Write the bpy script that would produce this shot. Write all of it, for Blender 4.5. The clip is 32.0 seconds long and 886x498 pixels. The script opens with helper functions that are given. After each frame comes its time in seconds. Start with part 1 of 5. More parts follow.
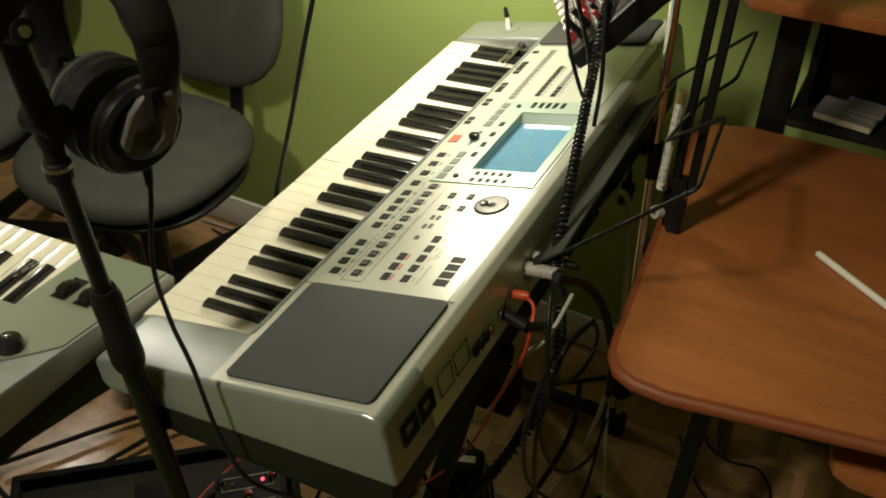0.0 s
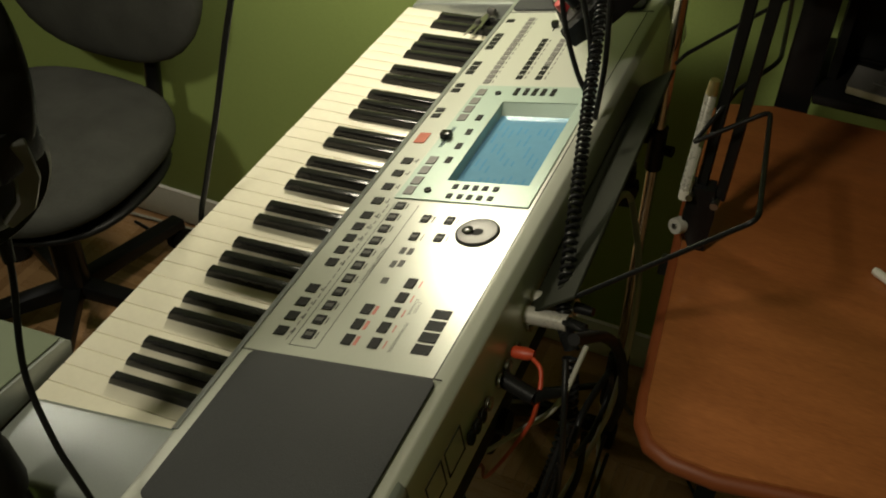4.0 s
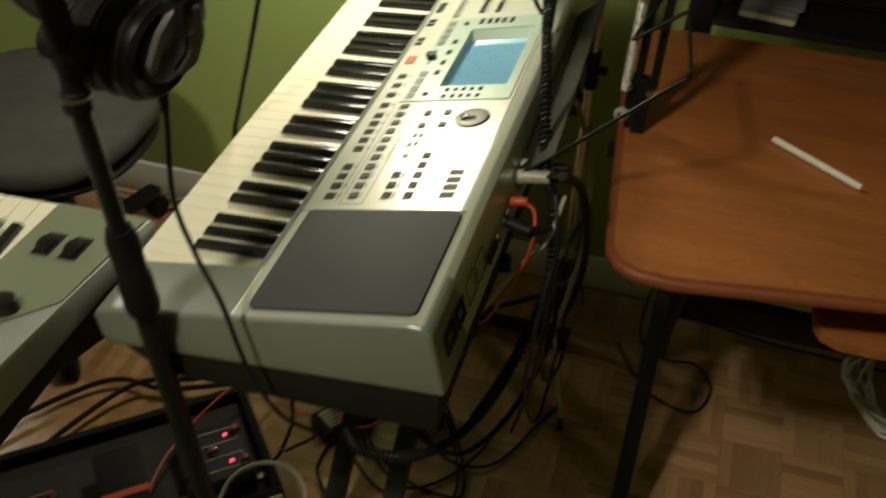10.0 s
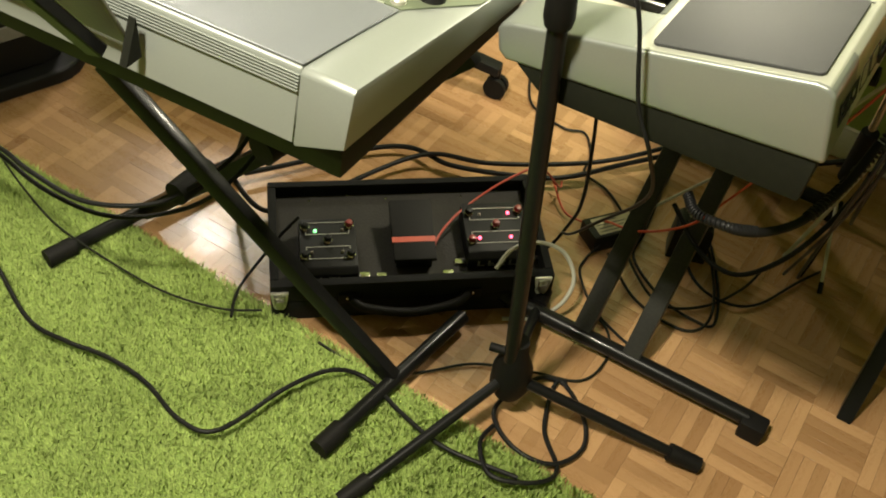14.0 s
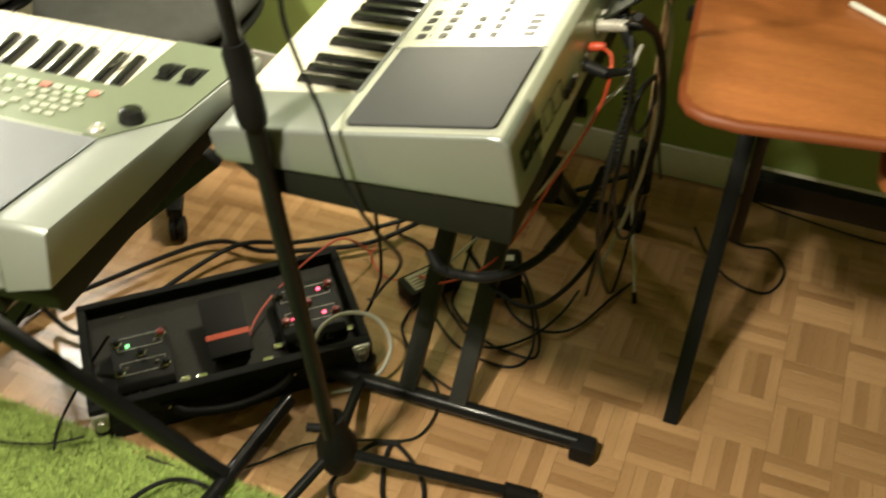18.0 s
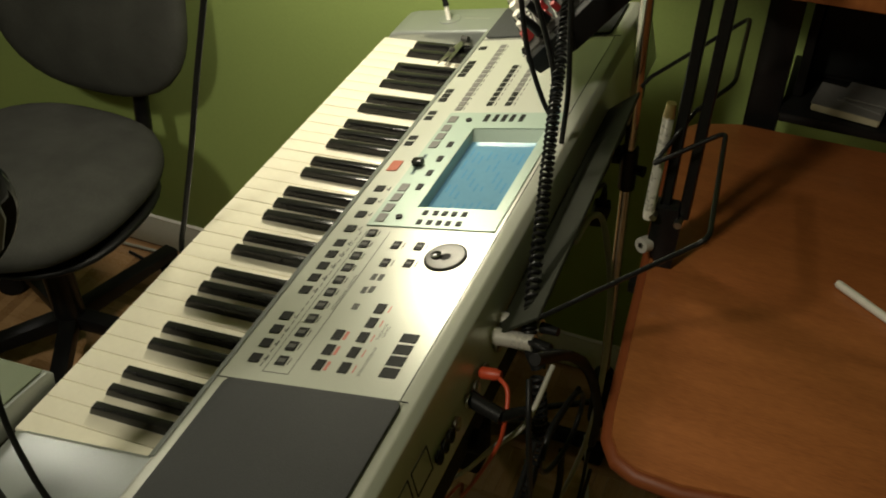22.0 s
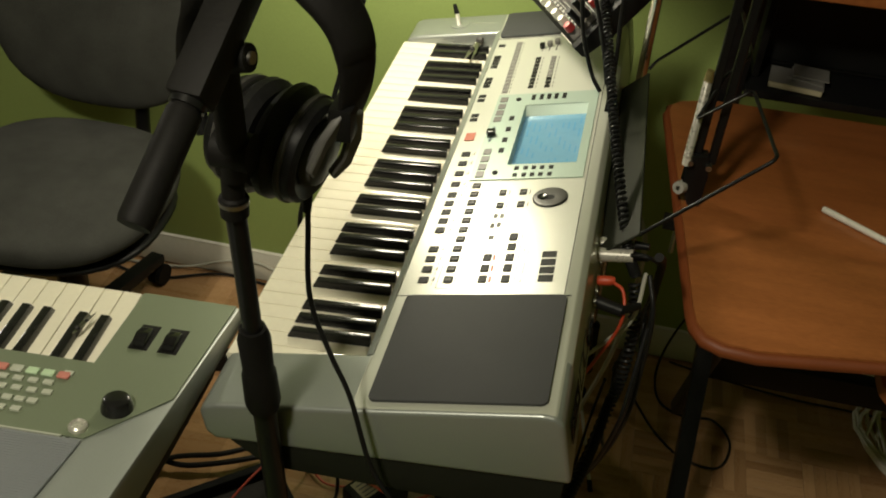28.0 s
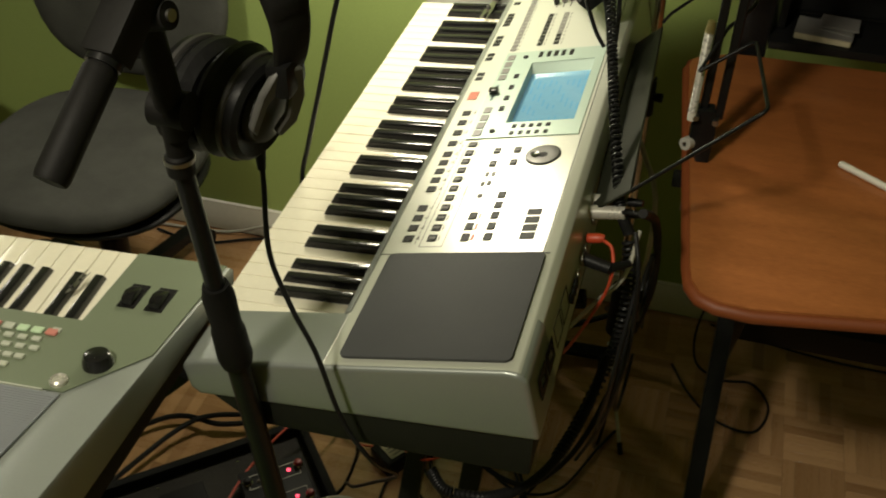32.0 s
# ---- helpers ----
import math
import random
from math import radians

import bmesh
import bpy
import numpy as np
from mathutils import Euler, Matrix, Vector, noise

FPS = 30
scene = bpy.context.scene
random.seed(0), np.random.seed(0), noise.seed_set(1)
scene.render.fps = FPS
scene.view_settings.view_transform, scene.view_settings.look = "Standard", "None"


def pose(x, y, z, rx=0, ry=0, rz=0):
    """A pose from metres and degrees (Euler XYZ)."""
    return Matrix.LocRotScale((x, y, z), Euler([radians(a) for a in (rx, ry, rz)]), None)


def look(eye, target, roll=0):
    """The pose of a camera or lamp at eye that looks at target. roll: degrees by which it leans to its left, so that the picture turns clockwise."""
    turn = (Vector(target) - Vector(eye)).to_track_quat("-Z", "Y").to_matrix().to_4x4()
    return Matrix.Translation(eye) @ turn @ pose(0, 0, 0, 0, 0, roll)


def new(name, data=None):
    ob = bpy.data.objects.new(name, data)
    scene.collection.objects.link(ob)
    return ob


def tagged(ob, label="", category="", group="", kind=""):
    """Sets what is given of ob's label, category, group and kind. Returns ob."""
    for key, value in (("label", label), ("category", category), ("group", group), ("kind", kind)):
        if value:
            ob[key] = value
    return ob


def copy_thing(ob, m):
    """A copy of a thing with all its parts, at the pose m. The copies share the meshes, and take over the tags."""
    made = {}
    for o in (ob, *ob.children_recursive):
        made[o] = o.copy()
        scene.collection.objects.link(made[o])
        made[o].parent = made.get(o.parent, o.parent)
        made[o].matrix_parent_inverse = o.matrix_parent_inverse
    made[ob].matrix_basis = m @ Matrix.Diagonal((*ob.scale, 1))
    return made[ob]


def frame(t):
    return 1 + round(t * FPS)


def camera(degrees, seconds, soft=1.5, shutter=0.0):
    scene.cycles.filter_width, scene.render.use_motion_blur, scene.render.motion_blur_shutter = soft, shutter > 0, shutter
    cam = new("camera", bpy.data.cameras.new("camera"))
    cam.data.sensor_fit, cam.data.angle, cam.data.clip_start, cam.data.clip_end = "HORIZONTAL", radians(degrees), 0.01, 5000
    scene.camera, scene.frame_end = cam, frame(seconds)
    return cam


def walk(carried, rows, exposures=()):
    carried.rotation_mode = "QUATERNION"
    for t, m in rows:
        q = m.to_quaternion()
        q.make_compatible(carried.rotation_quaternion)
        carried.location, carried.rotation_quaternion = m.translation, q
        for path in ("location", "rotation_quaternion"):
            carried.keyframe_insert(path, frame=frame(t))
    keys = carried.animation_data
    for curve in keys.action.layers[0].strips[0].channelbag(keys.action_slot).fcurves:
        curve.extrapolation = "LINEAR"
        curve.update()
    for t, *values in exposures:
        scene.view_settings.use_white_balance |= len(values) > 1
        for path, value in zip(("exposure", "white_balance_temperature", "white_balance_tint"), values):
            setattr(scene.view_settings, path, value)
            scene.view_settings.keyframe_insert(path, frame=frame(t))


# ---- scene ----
cam = camera(47.3, 32.0, soft=1.9, shutter=0.5)
PATH = [
    (0, (0.7293, -0.6609, 1.6073), (0.0643, 0.6803, 0.4372), 1.33),
    (0.5, (0.6877, -0.7260, 1.6227), (0.1108, 0.6796, 0.4819), 1.80),
    (1, (0.6679, -0.7385, 1.6171), (0.1856, 0.7235, 0.5037), 1.99),
    (1.5, (0.6565, -0.6242, 1.5648), (0.1556, 0.8271, 0.4455), 0.11),
    (2, (0.6315, -0.5000, 1.5237), (0.0851, 0.8797, 0.3372), 0.26),
    (2.5, (0.5949, -0.4213, 1.5023), (0.0009, 0.8564, 0.2277), -1.05),
    (4.5, (0.5562, -0.4197, 1.5251), (0.0409, 0.9261, 0.2868), 2.89),
    (5, (0.5153, -0.4871, 1.5482), (0.1637, 0.9254, 0.3270), -1.76),
    (5.5, (0.4923, -0.5063, 1.5702), (0.2516, 0.9414, 0.3634), -1.18),
    (6, (0.5021, -0.4365, 1.5473), (0.1823, 1.0149, 0.3635), 0.79),
    (6.5, (0.4989, -0.3927, 1.5307), (0.1312, 1.0341, 0.3311), 1.08),
    (7, (0.4794, -0.3829, 1.5236), (0.0979, 1.0208, 0.3013), 0.45),
    (7.5, (0.4782, -0.3949, 1.5306), (0.1063, 1.0028, 0.2984), 0.02),
    (8, (0.4758, -0.4280, 1.5461), (0.1090, 0.9772, 0.3210), -0.50),
    (8.5, (0.4649, -0.4703, 1.5538), (0.1287, 0.9585, 0.3474), -0.22),
    (9, (0.4521, -0.5575, 1.5690), (0.1944, 0.9027, 0.3810), 1.37),
    (9.5, (0.4653, -0.6520, 1.5663), (0.2828, 0.8001, 0.3546), 4.06),
    (10, (0.5658, -0.7574, 1.5579), (0.1953, 0.6485, 0.3347), 2.64),
    (10.5, (0.6262, -0.8578, 1.5712), (0.0816, 0.4818, 0.3388), 0.66),
    (11, (0.5902, -0.9404, 1.5543), (0.0305, 0.4015, 0.3312), 2.48),
    (11.5, (0.4970, -1.0063, 1.5031), (-0.0564, 0.2726, 0.2116), 4.18),
    (12, (0.4660, -1.0107, 1.4801), (-0.1135, 0.2036, 0.1386), 4.96),
    (12.5, (0.4404, -1.0145, 1.4722), (-0.1611, 0.1699, 0.1137), 5.55),
    (13, (0.4241, -1.0151, 1.4675), (-0.1770, 0.1576, 0.0987), 6.85),
    (13.5, (0.4242, -1.0150, 1.4615), (-0.1703, 0.1536, 0.0864), 7.97),
    (14, (0.4347, -1.0151, 1.4632), (-0.1592, 0.1468, 0.0821), 7.63),
    (14.5, (0.4410, -1.0160, 1.4714), (-0.1525, 0.1481, 0.0921), 7.56),
    (16.5, (0.4675, -0.9971, 1.4802), (-0.1280, 0.1936, 0.1247), 5.60),
    (17, (0.4970, -0.9843, 1.4901), (-0.0983, 0.2157, 0.1426), 4.52),
    (17.5, (0.5533, -0.9486, 1.5037), (-0.0123, 0.2819, 0.1711), 2.89),
    (18, (0.6297, -0.9125, 1.5276), (0.1274, 0.3688, 0.2177), 0.14),
    (18.5, (0.6990, -0.8806, 1.5626), (0.2495, 0.4774, 0.3122), -0.27),
    (19, (0.7546, -0.8463, 1.5896), (0.3337, 0.5670, 0.3915), -0.29),
    (19.5, (0.6859, -0.7923, 1.6151), (0.3113, 0.6712, 0.4627), 1.06),
    (20, (0.5673, -0.7334, 1.6066), (0.2650, 0.7747, 0.4911), 4.22),
    (20.5, (0.5465, -0.6174, 1.5706), (0.2655, 0.8546, 0.4026), 3.69),
    (21, (0.5701, -0.4991, 1.5512), (0.1296, 0.9103, 0.3555), 2.13),
    (21.5, (0.5919, -0.4378, 1.5357), (0.0597, 0.9266, 0.3254), 0.46),
    (22, (0.6162, -0.4223, 1.5367), (0.0604, 0.9187, 0.3108), 0.06),
    (22.5, (0.6274, -0.4287, 1.5375), (0.1054, 0.9241, 0.3098), 0.66),
    (23, (0.6273, -0.4702, 1.5434), (0.1699, 0.9109, 0.3213), 1.99),
    (23.5, (0.6048, -0.5368, 1.5669), (0.2180, 0.8716, 0.3517), 2.81),
    (24, (0.5683, -0.6342, 1.5993), (0.2686, 0.8163, 0.4092), 3.85),
    (24.5, (0.5453, -0.7021, 1.6199), (0.3134, 0.7850, 0.4603), 4.43),
    (25, (0.5794, -0.6851, 1.6212), (0.2735, 0.7905, 0.4641), 2.84),
    (25.5, (0.6479, -0.6748, 1.6222), (0.1899, 0.7676, 0.4734), 0.76),
    (26, (0.6382, -0.7047, 1.6239), (0.0807, 0.7151, 0.4911), -0.56),
    (26.5, (0.5438, -0.7970, 1.6354), (0.1186, 0.6784, 0.5163), 3.25),
    (28.5, (0.3525, -0.7685, 1.5825), (0.1176, 0.6962, 0.3954), 4.47),
    (29, (0.3861, -0.7052, 1.5818), (0.0808, 0.7172, 0.3597), 3.81),
    (29.5, (0.3465, -0.6893, 1.5723), (0.0437, 0.7254, 0.3406), 4.57),
    (30, (0.2399, -0.7622, 1.5679), (0.1005, 0.6939, 0.3554), 5.57),
    (30.5, (0.1847, -0.8457, 1.5722), (0.2377, 0.6291, 0.3755), 6.01),
    (31, (0.2755, -0.8300, 1.5877), (0.3619, 0.6395, 0.3864), 5.98),
    (31.5, (0.4144, -0.7776, 1.5851), (0.1965, 0.6750, 0.3800), 5.63),
    (32, (0.4861, -0.7600, 1.5872), (0.0852, 0.6499, 0.3783), 0.18),
]
EXPOSURE = [(0, 0.5), (2, 0.15), (5, -0.38), (6, -0.5), (8, -0.66), (9, -0.54), (9.5, -0.1), (10, 0.27), (10.5, 0.9), (11, 1.45), (12, 1.98), (17, 2.0), (18, 1.97), (19, 1.98), (19.5, 1.45), (20, 0.63), (21, -0.05), (22, -0.1), (23, 0.02), (24, 0.11), (26, 0.25), (29, 0.15), (30, 0.0), (31, 0.52), (32, 0.43)]
walk(cam, [(t, look(e, k, r)) for t, e, k, r in PATH], EXPOSURE)

# ---- light ----
world = bpy.data.worlds.new("world")
scene.world = world
world.use_nodes = True
world.node_tree.nodes["Background"].inputs[0].default_value = (1.0, 0.86, 0.66, 1)
world.node_tree.nodes["Background"].inputs[1].default_value = 0.006


def lamp(name, kind, at, target, power, colour, size, spot=None, blend=0.5):
    data = bpy.data.lights.new(name, kind)
    data.energy, data.color = power, colour
    if kind == "AREA":
        data.shape, data.size = "DISK", size
    else:
        data.shadow_soft_size = size
    if spot:
        data.spot_size, data.spot_blend = radians(spot), blend
    ob = new(name, data)
    ob.matrix_world = look(at, target)
    return ob


LAMP_HEAD = (0.0, 0.73, 1.20)
lamp("arm_lamp_light", "SPOT", LAMP_HEAD, (-0.03, 0.61, 0.6), 14.5, (1.0, 0.915, 0.70), 0.075, 150, 0.35)
lamp("ceiling_light", "AREA", (-0.15, -1.10, 2.45), (-0.15, 0.05, 0), 20, (1.0, 0.925, 0.72), 0.20)
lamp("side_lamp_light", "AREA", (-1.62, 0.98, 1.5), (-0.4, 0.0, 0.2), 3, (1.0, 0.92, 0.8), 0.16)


# ---- materials ----
def mat(name, colour, rough=0.5, metal=0.0, vary=0.12, scale=8.0, grain=120.0, bump=0.05, coat=0.0, emit=0.0, alpha=None, tint=None, stretch=None, islands=0.0):
    """Base colour with coarse and fine variation, and a fine relief."""
    m = bpy.data.materials.new(name)
    m.use_nodes = True
    nt = m.node_tree
    b = nt.nodes["Principled BSDF"]
    b.inputs["Roughness"].default_value = rough
    b.inputs["Metallic"].default_value = metal
    b.inputs["Coat Weight"].default_value = coat
    if max(colour) < 0.06:
        b.inputs["Specular IOR Level"].default_value = 0.16
    tc = nt.nodes.new("ShaderNodeTexCoord")
    mp = nt.nodes.new("ShaderNodeMapping")
    nt.links.new(tc.outputs["Object"], mp.inputs[0])
    if stretch:
        mp.inputs["Scale"].default_value = stretch
    big = nt.nodes.new("ShaderNodeTexNoise")
    big.inputs["Scale"].default_value, big.inputs["Detail"].default_value = scale, 5
    fine = nt.nodes.new("ShaderNodeTexNoise")
    fine.inputs["Scale"].default_value, fine.inputs["Detail"].default_value = grain, 3
    nt.links.new(mp.outputs[0], big.inputs["Vector"])
    nt.links.new(mp.outputs[0], fine.inputs["Vector"])
    add = nt.nodes.new("ShaderNodeMath")
    add.operation = "ADD"
    nt.links.new(big.outputs["Fac"], add.inputs[0])
    nt.links.new(fine.outputs["Fac"], add.inputs[1])
    half = nt.nodes.new("ShaderNodeMath")
    half.operation = "MULTIPLY"
    half.inputs[1].default_value = 0.5
    nt.links.new(add.outputs[0], half.inputs[0])
    last = half.outputs[0]
    if islands:
        info = nt.nodes.new("ShaderNodeObjectInfo")
        geo = nt.nodes.new("ShaderNodeNewGeometry")
        s = nt.nodes.new("ShaderNodeMath")
        s.operation = "ADD"
        nt.links.new(info.outputs["Random"], s.inputs[0])
        nt.links.new(geo.outputs["Random Per Island"], s.inputs[1])
        fr = nt.nodes.new("ShaderNodeMath")
        fr.operation = "FRACT"
        nt.links.new(s.outputs[0], fr.inputs[0])
        mix = nt.nodes.new("ShaderNodeMix")
        mix.inputs[0].default_value = islands
        nt.links.new(last, mix.inputs[2])
        nt.links.new(fr.outputs[0], mix.inputs[3])
        last = mix.outputs[0]
    ramp = nt.nodes.new("ShaderNodeValToRGB")
    ramp.color_ramp.elements[0].position, ramp.color_ramp.elements[1].position = 0.3, 0.7
    if islands > 0.4:
        ramp.color_ramp.elements[0].position, ramp.color_ramp.elements[1].position = 0.05, 0.95
    c0 = [max(0, c * (1 - vary)) for c in colour]
    c1 = [min(1, c * (1 + vary)) for c in (tint or colour)]
    ramp.color_ramp.elements[0].color = (*c0, 1)
    ramp.color_ramp.elements[1].color = (*c1, 1)
    nt.links.new(last, ramp.inputs[0])
    nt.links.new(ramp.outputs[0], b.inputs["Base Color"])
    rr = nt.nodes.new("ShaderNodeMapRange")
    rr.inputs["To Min"].default_value, rr.inputs["To Max"].default_value = max(0.02, rough - 0.08), min(1, rough + 0.08)
    nt.links.new(half.outputs[0], rr.inputs["Value"])
    nt.links.new(rr.outputs[0], b.inputs["Roughness"])
    if bump:
        bp = nt.nodes.new("ShaderNodeBump")
        bp.inputs["Strength"].default_value, bp.inputs["Distance"].default_value = bump, 0.003
        nt.links.new(fine.outputs["Fac"], bp.inputs["Height"])
        nt.links.new(bp.outputs[0], b.inputs["Normal"])
    if emit:
        b.inputs["Emission Color"].default_value = (*colour, 1)
        b.inputs["Emission Strength"].default_value = emit
    if alpha is not None:
        b.inputs["Transmission Weight"].default_value = alpha
    return m


M = {
    "wall": mat("green_wall_paint", (0.29, 0.38, 0.117), 0.6, vary=0.06, scale=2.5, grain=220, bump=0.12),
    "ceiling": mat("ceiling_paint", (0.75, 0.72, 0.62), 0.8, vary=0.04),
    "white_trim": mat("white_trim_paint", (0.62, 0.60, 0.52), 0.4, vary=0.06, scale=5),
    "oak": mat("oak_parquet", (0.31, 0.162, 0.068), 0.28, vary=0.2, scale=3, grain=60, bump=0.05, tint=(0.44, 0.262, 0.13), stretch=(1.5, 14, 1), islands=0.6, coat=0.05),
    "joint": mat("floor_joint", (0.28, 0.15, 0.06), 0.6),
    "rug": mat("green_pile", (0.42, 0.55, 0.16), 0.9, vary=0.2, scale=45, grain=160, tint=(0.54, 0.67, 0.22), islands=0.3, bump=0),
    "rugbase": mat("rug_backing", (0.22, 0.30, 0.08), 0.95),
    "silver": mat("silver_paint", (0.34, 0.365, 0.345), 0.34, 0.55, vary=0.05, scale=5, grain=600, bump=0.02),
    "silver_y": mat("silver_grey_paint", (0.33, 0.355, 0.335), 0.42, 0.35, vary=0.05, scale=5, grain=600, bump=0.02),
    "panel_y": mat("olive_grey_panel", (0.20, 0.235, 0.16), 0.45, 0.3, vary=0.05, scale=5, grain=500, bump=0.02),
    "silver_lt": mat("pale_silver_panel", (0.56, 0.575, 0.50), 0.33, 0.3, vary=0.04, scale=5, grain=600, bump=0.02),
    "teal": mat("pale_teal_panel", (0.40, 0.50, 0.43), 0.4, 0.3, vary=0.04, scale=8, grain=500, bump=0.02),
    "ivory": mat("ivory_key", (0.80, 0.76, 0.62), 0.22, vary=0.04, scale=12, bump=0.01, coat=0.3),
    "ebony": mat("black_key", (0.012, 0.012, 0.012), 0.22, vary=0.3, scale=30, bump=0.02, coat=0.3),
    "black": mat("black_plastic", (0.009, 0.009, 0.009), 0.42, vary=0.3, scale=15, grain=300, bump=0.08),
    "rubber": mat("black_rubber", (0.008, 0.0075, 0.007), 0.6, vary=0.25, scale=20, grain=200, bump=0.1),
    "cable": mat("black_cable", (0.012, 0.012, 0.012), 0.38, vary=0.2, scale=40, bump=0.03),
    "under": mat("dark_underside", (0.014, 0.015, 0.011), 0.6, vary=0.2, scale=10),
    "grille": mat("dark_grille_cloth", (0.056, 0.058, 0.059), 0.6, vary=0.15, scale=10, grain=900, bump=0.18),
    "button": mat("dark_grey_button", (0.016, 0.0165, 0.015), 0.5, vary=0.15, scale=60),
    "print": mat("grey_print", (0.10, 0.10, 0.09), 0.6),
    "redbtn": mat("dull_red_button", (0.42, 0.10, 0.05), 0.45),
    "lcd": mat("blue_display", (0.14, 0.30, 0.41), 0.10, vary=0.06, scale=9, bump=0, emit=0.23, coat=0.8),
    "lcdbar": mat("pale_display_text", (0.10, 0.27, 0.42), 0.15, bump=0, emit=0.21),
    "bezel": mat("display_bezel", (0.18, 0.26, 0.25), 0.35),
    "dial": mat("brushed_dial", (0.06, 0.059, 0.053), 0.36, 0.5, vary=0.1, scale=20, grain=400),
    "chrome": mat("chrome", (0.62, 0.60, 0.54), 0.16, 1.0, vary=0.08, scale=30),
    "steel": mat("dull_steel", (0.36, 0.35, 0.32), 0.35, 1.0, vary=0.15, scale=20),
    "tubeblack": mat("black_painted_steel", (0.009, 0.009, 0.009), 0.32, vary=0.25, scale=10, grain=200, bump=0.03, coat=0.08),
    "tubegrey": mat("grey_painted_steel", (0.04, 0.04, 0.037), 0.38, 0.3, vary=0.2, scale=10, grain=200, bump=0.03),
    "cherry": mat("cherry_laminate", (0.295, 0.093, 0.026), 0.40, vary=0.16, scale=3, grain=40, bump=0.02, tint=(0.36, 0.124, 0.036), stretch=(2, 14, 2), coat=0.15),
    "cherry_edge": mat("cherry_edge_band", (0.22, 0.055, 0.014), 0.55, vary=0.1, scale=6, stretch=(2, 10, 2)),
    "fabric": mat("grey_upholstery", (0.055, 0.056, 0.051), 0.95, vary=0.35, scale=14, grain=700, bump=0.5),
    "carpet": mat("black_case_covering", (0.010, 0.010, 0.010), 0.75, vary=0.5, scale=20, grain=500, bump=0.5),
    "board": mat("dark_grey_board", (0.034, 0.032, 0.029), 0.7, vary=0.3, scale=12, grain=250, bump=0.25),
    "pedal": mat("black_pedal_paint", (0.012, 0.012, 0.012), 0.45, vary=0.2, scale=25, grain=400, bump=0.15),
    "orange": mat("orange_paint", (0.5, 0.062, 0.022), 0.45, vary=0.1, scale=20),
    "redcable": mat("red_cable", (0.42, 0.07, 0.045), 0.5, vary=0.1, scale=20),
    "redknob": mat("red_knob", (0.38, 0.03, 0.03), 0.4),
    "led_red": mat("lit_red_lamp", (1.0, 0.08, 0.14), 0.3, bump=0, emit=1.6),
    "led_green": mat("lit_green_lamp", (0.2, 1.0, 0.25), 0.3, bump=0, emit=0.9),
    "led_off": mat("unlit_lamp", (0.14, 0.12, 0.09), 0.3),
    "white": mat("white_plastic", (0.72, 0.70, 0.62), 0.35, vary=0.06, scale=20),
    "greycable": mat("grey_cable", (0.40, 0.39, 0.33), 0.45, vary=0.1, scale=20),
    "paper": mat("paper_white", (0.42, 0.38, 0.26), 0.8, vary=0.1, scale=10),
    "line": mat("pale_line", (0.34, 0.34, 0.30), 0.5),
    "brass": mat("worn_brass", (0.50, 0.40, 0.20), 0.3, 0.9, vary=0.2, scale=30),
    "panelbtn": mat("pale_grey_button", (0.46, 0.48, 0.40), 0.4, vary=0.1, scale=30),
    "pad": mat("black_ear_pad", (0.013, 0.013, 0.013), 0.5, vary=0.3, scale=30, grain=180, bump=0.2),
    "covergrey": mat("dark_grey_plastic", (0.055, 0.053, 0.05), 0.38, vary=0.12, scale=15),
    "meshgrey": mat("grey_speaker_mesh", (0.25, 0.265, 0.285), 0.42, 0.3, vary=0.05, scale=6, grain=900, bump=0.12),
    "latchmetal": mat("bright_latch_metal", (0.62, 0.60, 0.54), 0.28, 0.45, vary=0.1, scale=20),
    "redprint": mat("faded_red_print", (0.55, 0.20, 0.16), 0.6),
    "mint": mat("pale_green_button", (0.50, 0.66, 0.44), 0.4, vary=0.1, scale=30),
    "paleknob": mat("pale_plastic", (0.42, 0.41, 0.37), 0.45, vary=0.1, scale=30),
    "redcap": mat("dark_red_cap", (0.22, 0.018, 0.016), 0.35, vary=0.1, scale=60, coat=0.4),
    # pale grey carries the light falling on the front yoke
    "yokelit": mat("worn_grey_plastic", (0.09, 0.088, 0.082), 0.5, vary=0.15, scale=20),
    "smoke": mat("smoky_plastic", (0.022, 0.024, 0.016), 0.5, vary=0.2, scale=8, bump=0.01),
    # the chrome rod's white highlight is put into this pale base colour
    "rodglint": mat("pale_steel", (0.5, 0.49, 0.45), 0.4, 0.3, vary=0.1, scale=30),
    "greypl": mat("grey_plastic", (0.17, 0.165, 0.155), 0.4, vary=0.12, scale=15),
}


# soft rug fibres let light through
_nt = M["rug"].node_tree
_col = next(n for n in _nt.nodes if n.type == "VALTORGB").outputs[0]
_dif, _trl, _mx = _nt.nodes.new("ShaderNodeBsdfDiffuse"), _nt.nodes.new("ShaderNodeBsdfTranslucent"), _nt.nodes.new("ShaderNodeMixShader")
_nt.links.new(_col, _dif.inputs[0])
_nt.links.new(_col, _trl.inputs[0])
_nt.links.new(_dif.outputs[0], _mx.inputs[1])
_nt.links.new(_trl.outputs[0], _mx.inputs[2])
_nt.links.new(_mx.outputs[0], next(n for n in _nt.nodes if n.type == "OUTPUT_MATERIAL").inputs[0])

# ---- building helpers ----
def part(name, bm, material, parent=None, label="", m=None):
    """Links a bmesh as one mesh object, under a thing if one is given."""
    me = bpy.data.meshes.new(name)
    bm.to_mesh(me)
    bm.free()
    me.materials.append(material)
    ob = new(name, me)
    if parent is not None:
        ob.parent = parent
    if m is not None:
        ob.matrix_basis = m
    if label:
        tagged(ob, label)
    return ob


